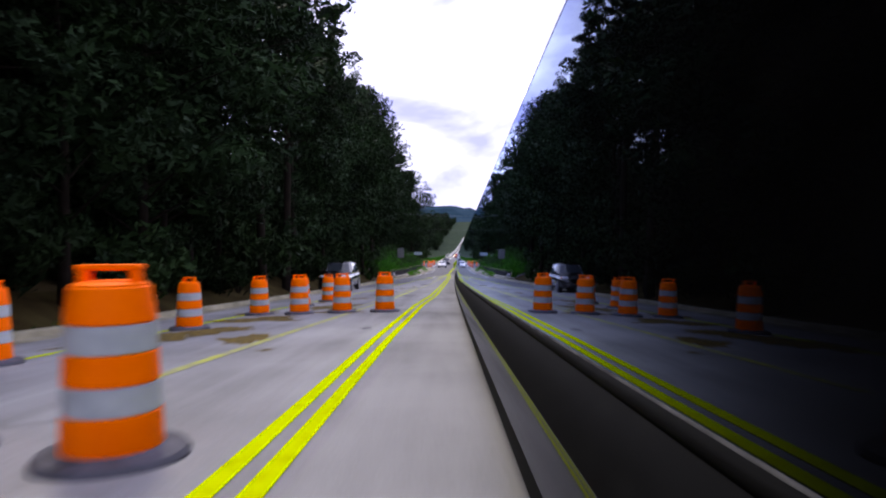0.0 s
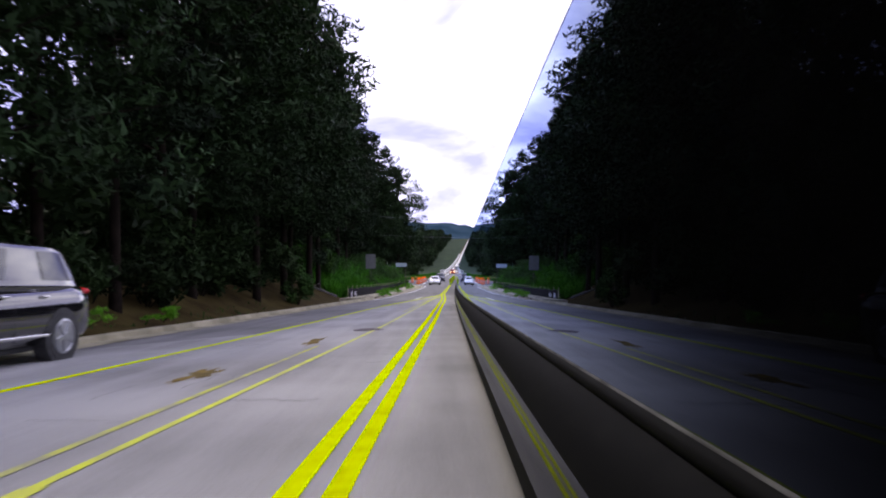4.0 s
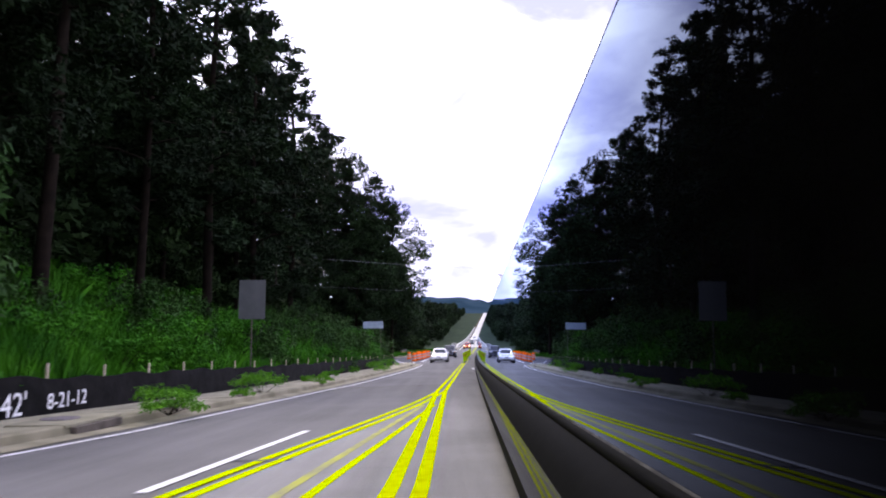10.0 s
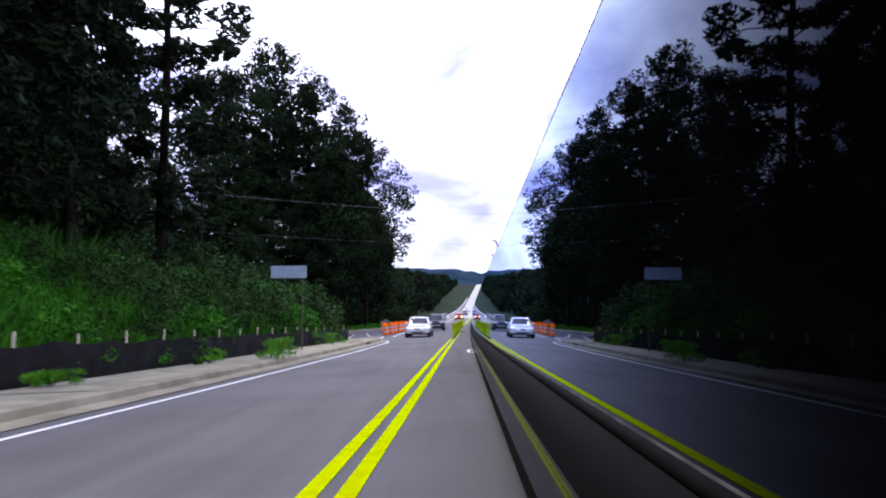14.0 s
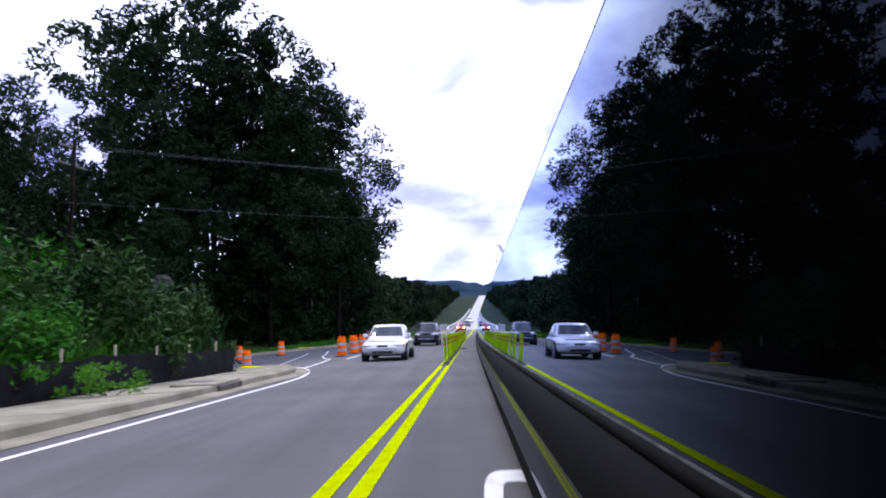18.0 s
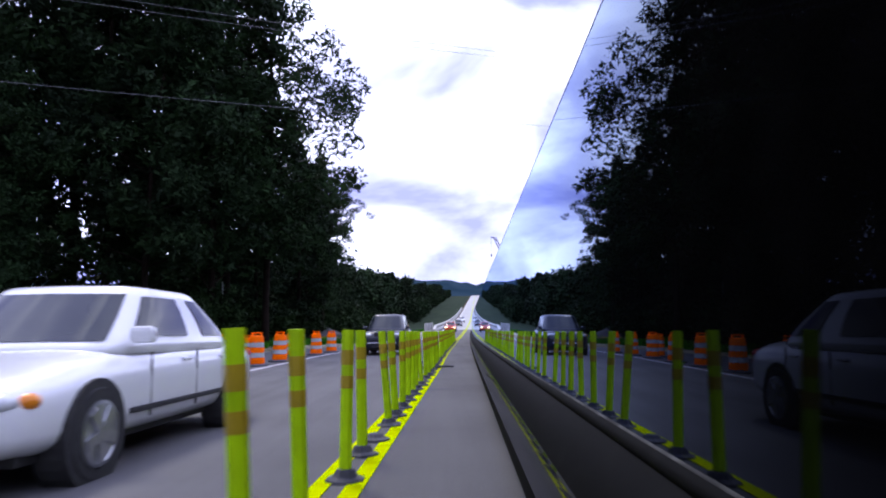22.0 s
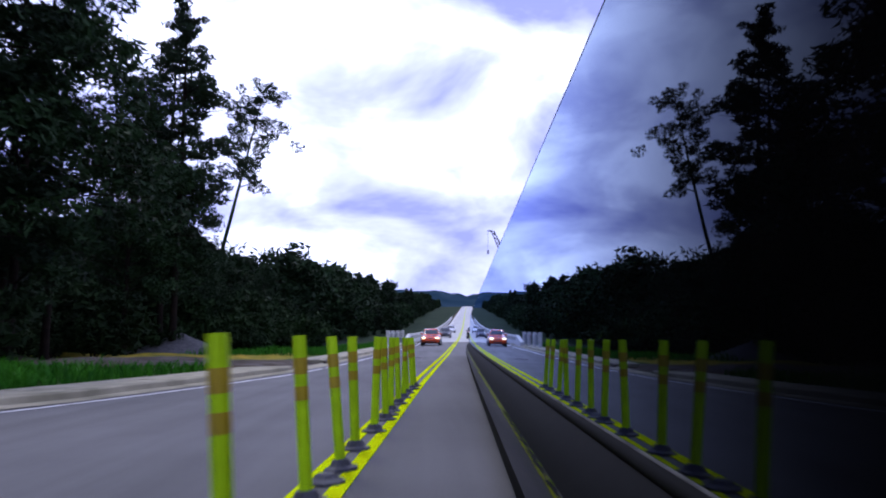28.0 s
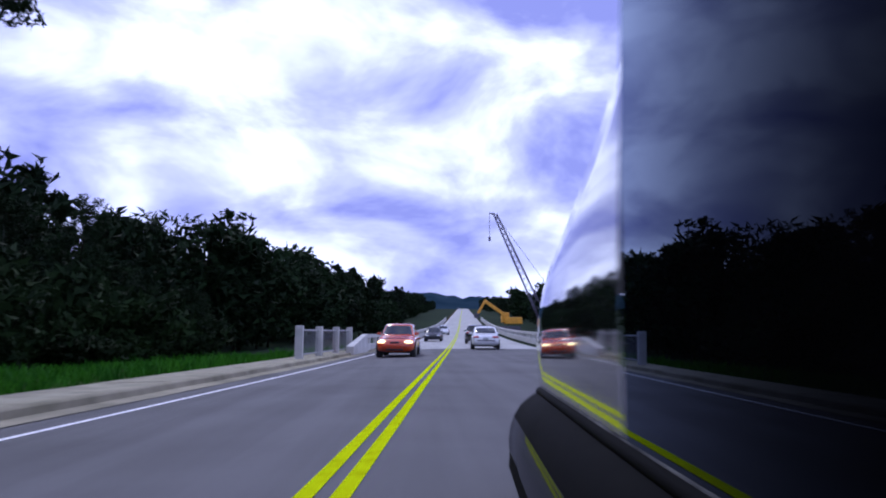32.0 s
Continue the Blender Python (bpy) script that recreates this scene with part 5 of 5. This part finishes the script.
for j in range(15):
    f = j / 14
    rings.append([hb.verts.new((4.2 * f * math.cos(6.2832 * i / HN) * (1 + 0.10 * noise.noise(Vector((math.cos(6.2832 * i / HN), math.sin(6.2832 * i / HN), 3)))), 3.0 * f * math.sin(6.2832 * i / HN), 1.75 * (1 - f) ** 1.25 * (0.25 + 0.75 * (1 - 0.5 * f * f)) + 0.10 * noise.noise(Vector((f * 3, i * 0.3, 7))) * (1 - f) - 0.3 * f)) for i in range(HN)])
for j in range(14):
    for i in range(HN):
        hb.faces.new((rings[j][i], rings[j + 1][i], rings[j + 1][(i + 1) % HN], rings[j][(i + 1) % HN]))
bmesh.ops.remove_doubles(hb, verts=hb.verts[:], dist=0.001)
bmesh.ops.recalc_face_normals(hb, faces=hb.faces[:])
heap = tagged(obj("gravel_mound", hb, M_RUBBLE, smooth=True), "low grey heap of gravel on the bare ground", "heap")
heap.matrix_basis = Matrix.Translation(P(-16.9, 216.5, terrain(-16.9, 216.5))) @ Matrix.Diagonal((1, 1, 0.72, 1))


# ---- bridge railings ----
def railing(side, y0, y1):
    top = tagged(empty("bridge_railing", Matrix.Translation(P(side, y0))), "pale concrete bridge railing with posts and rail", "railing")
    inv = top.matrix_basis.inverted()
    y = y0
    while y < y1:
        seg = min(9.0, y1 - y)
        for nm, h, th, w in (("base_wall", 0.22, 0.44, 0.32), ("rail", 0.92, 0.2, 0.28)):
            vs, fs = [], []
            for k in (0, 1):
                yy = y + seg * k - (0.03 if k else -0.03)
                for du, dh in ((-w / 2, -th / 2), (w / 2, -th / 2), (w / 2, th / 2), (-w / 2, th / 2)):
                    vs.append(inv @ P(side + du, yy, h + dh))
            raw(nm, vs, [(0, 1, 5, 4), (1, 2, 6, 5), (2, 3, 7, 6), (3, 0, 4, 7), (0, 3, 2, 1), (4, 5, 6, 7)], M_PARAPET, top)
        for k in range(3):
            yy = y + seg * (k + 0.5) / 3
            c = inv @ P(side, yy, 0.63)
            part("post", box(bmesh.new(), c.x, c.y, c.z, 0.22, 0.42, 0.42, 0.02), M_PARAPET, top)
        y += seg


railing(-5.6, 245, 433)
railing(6.3, 253, 433)


def approach_fence():
    top = tagged(empty("approach_fence", Matrix.Translation(P(-6.2, 232))), "concrete end posts with dark steel fence panels", "fence")
    inv = top.matrix_basis.inverted()
    for i, (u, y) in enumerate(((-6.25, 232.0), (-6.25, 235.6), (-6.15, 239.0), (-6.0, 242.0))):
        c = inv @ P(u, y, 0.70)
        part("post", box(bmesh.new(), c.x, c.y, c.z, 0.30, 0.30, 1.45, 0.03), M_PARAPET, top)
    for (u0, a), (u1, b) in (((-6.25, 232.0), (-6.25, 235.6)), ((-6.25, 235.6), (-6.15, 239.0)), ((-6.15, 239.0), (-6.0, 242.0))):
        for h in (0.3, 1.25):
            part("rail", cyl(bmesh.new(), inv @ P(u0, a, h), inv @ P(u1, b, h), 0.035, 0.035, 8), M_STEEL, top)
        for k in range(1, 16):
            t = k / 16
            p = inv @ P(u0 + (u1 - u0) * t, a + (b - a) * t, 0.3)
            part("bar", cyl(bmesh.new(), p, p + Vector((0, 0, 0.95)), 0.012, 0.012, 5), M_STEEL, top)
    vs = [inv @ v for v in (P(-5.75, 239.5, 0.0), P(-5.35, 239.5, 0.0), P(-5.35, 239.5, 0.45), P(-5.75, 239.5, 0.45), P(-5.75, 245, 0.0), P(-5.4, 245, 0.0), P(-5.45, 245, 1.05), P(-5.75, 245, 1.05))]
    raw("end_wall", vs, [(0, 1, 5, 4), (1, 2, 6, 5), (2, 3, 7, 6), (3, 0, 4, 7), (0, 3, 2, 1), (4, 5, 6, 7)], M_PARAPET, top)


approach_fence()


# ---- far plant: crane, excavator ----
def lattice(b, a, c, w0, w1, n):
    a, c = Vector(a), Vector(c)
    d = (c - a).normalized()
    s = d.cross(Vector((0, 1, 0))).normalized()
    q = d.cross(s).normalized()
    prev = None
    for i in range(n + 1):
        t = i / n
        w = w0 + (w1 - w0) * t
        p = a.lerp(c, t)
        cur = [p + s * w * i1 + q * w * j1 for i1, j1 in ((-1, -1), (1, -1), (1, 1), (-1, 1))]
        if prev:
            for k in range(4):
                cyl(b, prev[k], cur[k], 0.11, 0.11, 5, caps=False)
                cyl(b, prev[k], cur[(k + 1) % 4], 0.06, 0.06, 4, caps=False)
        prev = cur


crane = tagged(empty("crawler_crane", Matrix.Translation(P(18.0, 354, -2))), "blue-grey lattice boom crane at the bridge site", "crane")
cinv = crane.matrix_basis.inverted()
bb = bmesh.new()
lattice(bb, cinv @ P(17.5, 354, 3.0), cinv @ P(7.4, 354, 25.6), 0.8, 0.35, 18)
part("boom", bb, M_CRANE, crane)
part("jib_tip", cyl(bmesh.new(), cinv @ P(7.4, 354, 25.6), cinv @ P(6.0, 354, 25.9), 0.3, 0.12, 8), M_CRANE, crane)
part("hoist_cable", cyl(bmesh.new(), cinv @ P(6.1, 354, 25.9), cinv @ P(6.1, 354, 20.5), 0.05, 0.05, 5), M_WIRE, crane)
part("hook_block", box(bmesh.new(), *(cinv @ P(6.1, 354, 20.0)), 0.5, 0.5, 1.0, 0.1), M_CRANE, crane)
part("pendant", cyl(bmesh.new(), cinv @ P(19.5, 354, 9.0), cinv @ P(7.5, 354, 25.4), 0.05, 0.05, 5), M_WIRE, crane)
part("mast", cyl(bmesh.new(), cinv @ P(18.5, 354, 3.5), cinv @ P(19.6, 354, 9.2), 0.2, 0.15, 8), M_CRANE, crane)
part("house", box(bmesh.new(), 1.5, 0, 3.6, 5.5, 3.2, 2.6, 0.2), M_CRANE, crane)
for sx in (-1, 1):
    part("track", box(bmesh.new(), 0.5, sx * 2.0, 1.2, 6.5, 0.9, 1.1, 0.4), M_RUBBER, crane)

exc = tagged(empty("excavator", Matrix.Translation(P(7.5, 331, 0.0))), "yellow-orange tracked excavator working beside the bridge", "excavator")
part("cab", box(bmesh.new(), 0.5, 0, 2.6, 1.4, 1.6, 1.9, 0.15), M_MACHINE, exc)
part("house", box(bmesh.new(), 2.0, 0, 2.0, 3.2, 2.6, 1.3, 0.2), M_MACHINE, exc)
for sy in (-1, 1):
    part("track", box(bmesh.new(), 1.2, sy * 1.2, 0.5, 4.2, 0.6, 1.0, 0.35), M_RUBBER, exc)
part("boom", box(bmesh.new(), 0, 0, 0, 4.6, 0.4, 0.6, 0.1, Matrix.Translation((-1.6, -0.8, 4.4)) @ Matrix.Rotation(radians(35), 4, "Y")), M_MACHINE, exc)
part("stick", box(bmesh.new(), 0, 0, 0, 3.0, 0.35, 0.45, 0.1, Matrix.Translation((-4.0, -0.8, 4.4)) @ Matrix.Rotation(radians(-60), 4, "Y")), M_MACHINE, exc)
part("bucket", box(bmesh.new(), -4.9, -0.8, 2.9, 1.0, 1.0, 0.9, 0.2), M_RUBBER, exc)


# ---- vehicles ----
def loft(bm, rings, close=True):
    vs = [[bm.verts.new(p) for p in r] for r in rings]
    n = len(rings[0])
    for a, b in zip(vs, vs[1:]):
        for i in range(n if close else n - 1):
            bm.faces.new((a[i], a[(i + 1) % n], b[(i + 1) % n], b[i]))
    if close:
        bm.faces.new(list(reversed(vs[0])))
        bm.faces.new(vs[-1])
    bmesh.ops.recalc_face_normals(bm, faces=bm.faces)
    return bm


def curve(table, t):
    """Smooth interpolation in a table of (t, values)."""
    if t <= table[0][0]:
        return table[0][1:]
    for a, b in zip(table, table[1:]):
        if t <= b[0]:
            k = (t - a[0]) / (b[0] - a[0])
            k = k * k * (3 - 2 * k) * 0.5 + k * 0.5
            return tuple(p + (q - p) * k for p, q in zip(a[1:], b[1:]))
    return table[-1][1:]


def spow(v, e):
    return math.copysign(abs(v) ** e, v)


def make_car(name, label, paint, L=4.6, W=1.76, hood=0.88, belt=0.94, roof=1.42, wheel=0.32, cab=(-1.25, -0.45, 0.85, 1.65), tall=False, lit=False):
    """A car with its nose at -y. cab: bottom and top of the windscreen, top and bottom of the rear window, along y."""
    top = empty(name)
    hw, h2 = W / 2, L / 2
    tail = belt + (0.0 if not tall else 0.08)
    nose = hood - (0.16 if not tall else 0.06)
    # underside, top and half width of the body along its length
    tab = [(-h2, 0.40, nose - 0.22, 0.62 * hw), (-h2 + 0.05, 0.30, nose - 0.10, 0.78 * hw), (-h2 + 0.18, 0.24, nose - 0.01, 0.90 * hw), (-h2 + 0.45, 0.21, nose + 0.05, 0.965 * hw), (-h2 + 0.9, 0.20, hood - 0.02, hw), (cab[0] + 0.1, 0.20, hood + 0.02, hw), (0.0, 0.20, belt, hw), (cab[3] - 0.3, 0.20, tail, hw), (h2 - 0.45, 0.22, tail - 0.01, 0.97 * hw), (h2 - 0.16, 0.26, tail - 0.05, 0.91 * hw), (h2 - 0.04, 0.32, tail - 0.14, 0.82 * hw), (h2, 0.42, tail - 0.26, 0.70 * hw)]

    def skin(y, a):
        zb, zt, w = curve(tab, y)
        return Vector((w * spow(math.cos(a), 0.42), y, (zb + zt) / 2 + (zt - zb) / 2 * spow(math.sin(a), 0.55)))

    ys = [-h2 + L * (0.5 - 0.5 * math.cos(math.pi * i / 34)) for i in range(35)]
    rings = [[skin(y, 2 * math.pi * k / 28 + 0.05) for k in range(28)] for y in ys]
    part("body", loft(bmesh.new(), rings), paint, top, smooth=True)
    b0, b1, r1, r0 = cab
    zlow = belt - 0.10

    def cabin(a, t):
        """A point on the cabin's shell: a round its outline (front at -90 degrees), t from belt to roof."""
        y0, y1 = b0 + (b1 - b0) * t ** 0.92, r0 + (r1 - r0) * t ** (1.5 if not tall else 1.0)
        w = hw * (0.93 - 0.20 * t ** 1.2)
        c, sn = spow(math.cos(a), 0.36), spow(math.sin(a), 0.36)
        bow = 0.10 * (1 - abs(c)) if sn < 0 else 0.05 * (1 - abs(c))
        return Vector((w * c, (y0 + y1) / 2 + (y1 - y0) / 2 * sn + math.copysign(bow, sn), zlow + (roof - 0.05 - zlow) * t))

    rr = [[cabin(2 * math.pi * k / 48, t) for k in range(48)] for t in (0, 0.15, 0.35, 0.55, 0.75, 0.9, 1.0)]
    cx = sum((v.y for v in rr[-1])) / 48
    for k, dz in ((0.93, 0.028), (0.7, 0.05), (0.3, 0.06)):
        rr.append([Vector((v.x * k, cx + (v.y - cx) * k, v.z + dz)) for v in rr[6]])
    part("cabin", loft(bmesh.new(), rr), paint, top, smooth=True)

    def pane(nm, a0, a1, t0, t1, skew=0.0):
        b = bmesh.new()
        g = []
        for j in range(5):
            t = t0 + (t1 - t0) * j / 4
            row = []
            for i in range(9):
                a = radians(a0 + (a1 - a0) * i / 8 + skew * (t - t0) / (t1 - t0))
                p = cabin(a, t)
                row.append(b.verts.new((p.x * 1.012, p.y + 0.012 * (1 if math.sin(a) > 0 else -1) * (abs(math.cos(a)) < 0.72), p.z)))
            g.append(row)
        for j in range(4):
            for i in range(8):
                b.faces.new((g[j][i], g[j][i + 1], g[j + 1][i + 1], g[j + 1][i]))
        part(nm, b, M_CARGLASS, top, smooth=True)

    pane("windscreen", -128, -52, 0.20, 0.93)
    pane("rear_window", 54, 126, 0.30 if not tall else 0.38, 0.92)
    spans = ((-30, -1), (1.5, 17), (19, 33)) if tall else ((-30, 0), (2, 30))
    for a0, a1 in spans:
        pane("side_window", a0, a1, 0.26, 0.90)
        pane("side_window", 180 - a1, 180 - a0, 0.26, 0.90)
    for sx in (-1, 1):
        part("mirror", box(bmesh.new(), sx * (hw + 0.0), b0 + 0.45, belt + 0.05, 0.19, 0.11, 0.13, 0.04), paint, top)
        for yy in (-0.62, 0.3, 1.15):
            part("door_seam", box(bmesh.new(), sx * (hw * 0.992), yy, 0.60, 0.014, 0.009, 0.50), M_TYRE, top)
        for yy in (0.08, 0.98):
            part("door_handle", box(bmesh.new(), sx * hw * 0.985, yy, belt - 0.17, 0.05, 0.16, 0.03, 0.012), M_CHROME if tall else paint, top)
        part("side_moulding", box(bmesh.new(), sx * (hw * 0.995), 0.05, 0.42, 0.03, L * 0.44, 0.045, 0.012), M_CHROME if tall else M_TYRE, top)
        for nm, yy, zz, sc, m, lb in (("head_lamp", -h2 + 0.15, nose - 0.13, (0.21, 0.13, 0.075), M_HEADLIT if lit else M_HEADLAMP, "lit yellowish head lamp" if lit else "clear head lamp"), ("tail_lamp", h2 - 0.10, tail - 0.18, (0.22, 0.09, 0.075), M_TAIL, "red tail lamp")):
            b = bmesh.new()
            bmesh.ops.create_icosphere(b, subdivisions=3, radius=1, matrix=Matrix.Translation((sx * hw * 0.66, yy, zz)) @ Matrix.Rotation(sx * (0.25 if yy < 0 else -0.2), 4, "Z") @ Matrix.Diagonal((*sc, 1)))
            part(nm, b, m, top, lb, smooth=True)
        b = bmesh.new()
        bmesh.ops.create_icosphere(b, subdivisions=2, radius=1, matrix=Matrix.Translation((sx * hw * 0.86, -h2 + 0.30, nose - 0.13)) @ Matrix.Diagonal((0.08, 0.10, 0.06, 1)))
        part("indicator", b, M_INDICATOR, top, "amber indicator", smooth=True)
        for wy in (-L * 0.305, L * 0.29):
            part("wheel_arch", cyl(bmesh.new(), (sx * (hw - 0.22), wy, wheel), (sx * (hw + 0.004), wy, wheel), wheel + 0.055, wheel + 0.055, 30), M_TYRE, top)
            b = bmesh.new()
            lathe(b, [(wheel * 0.66, -0.1), (wheel * 0.95, -0.1), (wheel, -0.07), (wheel, 0.07), (wheel * 0.95, 0.1), (wheel * 0.70, 0.1)], 30)
            ty = part("wheel", b, M_TYRE, top, "black tyre")
            ty.matrix_local = Matrix.Translation((sx * (hw - 0.085), wy, wheel)) @ Matrix.Rotation(radians(90 * sx), 4, "Y")
            rb = bmesh.new()
            lathe(rb, [(wheel * 0.70, 0.095), (wheel * 0.70, 0.112), (wheel * 0.63, 0.118), (wheel * 0.60, 0.108)], 30)
            for k in range(5):
                box(rb, wheel * 0.34, 0, 0.118, wheel * 0.56, 0.085, 0.022, 0.008, Matrix.Rotation(2 * math.pi * k / 5, 4, "Z"))
            lathe(rb, [(0.07, 0.10), (0.07, 0.13), (0.05, 0.135)], 12)
            part("rim", rb, M_RIM, ty, "silver spoked rim")
    part("grille", box(bmesh.new(), 0, -h2 + 0.06, nose - 0.15, W * (0.24 if not tall else 0.34), 0.10, 0.09 if not tall else 0.24, 0.03), M_TYRE, top)
    part("bonnet_seam", box(bmesh.new(), 0, -h2 + 0.30, nose + 0.03, W * 0.62, 0.010, 0.02), M_TYRE, top)
    part("bumper_strip", box(bmesh.new(), 0, -h2 + 0.02, 0.50, W * 0.66, 0.09, 0.05, 0.02), paint if not tall else M_CHROME, top)
    part("rear_bumper_strip", box(bmesh.new(), 0, h2 - 0.015, 0.56, W * 0.62, 0.07, 0.05, 0.02), M_TYRE, top)
    part("air_intake", box(bmesh.new(), 0, -h2 + 0.03, 0.35, W * 0.45, 0.10, 0.09, 0.03), M_TYRE, top)
    part("number_plate", box(bmesh.new(), 0, h2 + 0.012, 0.66, 0.32, 0.012, 0.16, 0.004), M_SHEET, top, "blank pale plate")
    part("underbody", box(bmesh.new(), 0, 0, 0.25, W * 0.8, L * 0.86, 0.12, 0.03), M_TYRE, top)
    return tagged(top, label, "car")


def park(ob, u, y, turn=0):
    ob.matrix_basis = Matrix.Translation(P(u, y, 0.0)) @ Matrix.Rotation(radians(heading(y) + turn), 4, "Z") @ Matrix.Rotation(radians(slope(y) * (1 if abs(turn) < 90 else -1)), 4, "X")
    return ob


BIG = dict(L=5.0, W=1.92, hood=1.08, belt=1.16, roof=1.78, wheel=0.38, cab=(-1.35, -0.55, 2.05, 2.4), tall=True)
park(make_car("suv", "black sport utility car with silver wheels", M_BLACKPAINT, **BIG), -6.85, 41.6)
park(make_car("sedan", "white sedan with amber lamps facing the camera", M_WHITEPAINT), -3.4, 142.9)
park(make_car("suv", "dark blue-grey sport utility car beside the posts", M_BLUEPAINT, L=4.5, W=1.82, hood=1.02, belt=1.08, roof=1.70, wheel=0.36, cab=(-1.1, -0.4, 1.8, 2.1), tall=True), -3.4, 166.5)
park(make_car("sedan", "white sedan seen from behind in the lane", M_WHITEPAINT), 1.5, 249.0, 180)
park(make_car("hatchback", "bright orange-red small car with lit head lamps", M_REDPAINT, L=4.3, W=1.74, hood=0.96, belt=1.0, roof=1.50, cab=(-1.2, -0.4, 1.3, 1.8), lit=True), -2.9, 237.5)
park(make_car("suv", "dark car waiting ahead in the lane", M_BLACKPAINT, L=4.4, W=1.8, hood=0.98, belt=1.05, roof=1.60, wheel=0.34, cab=(-1.1, -0.4, 1.7, 2.0), tall=True), 1.2, 265.0, 180)
park(make_car("sedan", "dark blue sedan far along the road", M_BLUEPAINT), -2.9, 275.0)
park(make_car("sedan", "pale sedan far along the road", M_WHITEPAINT), -2.9, 309.0)
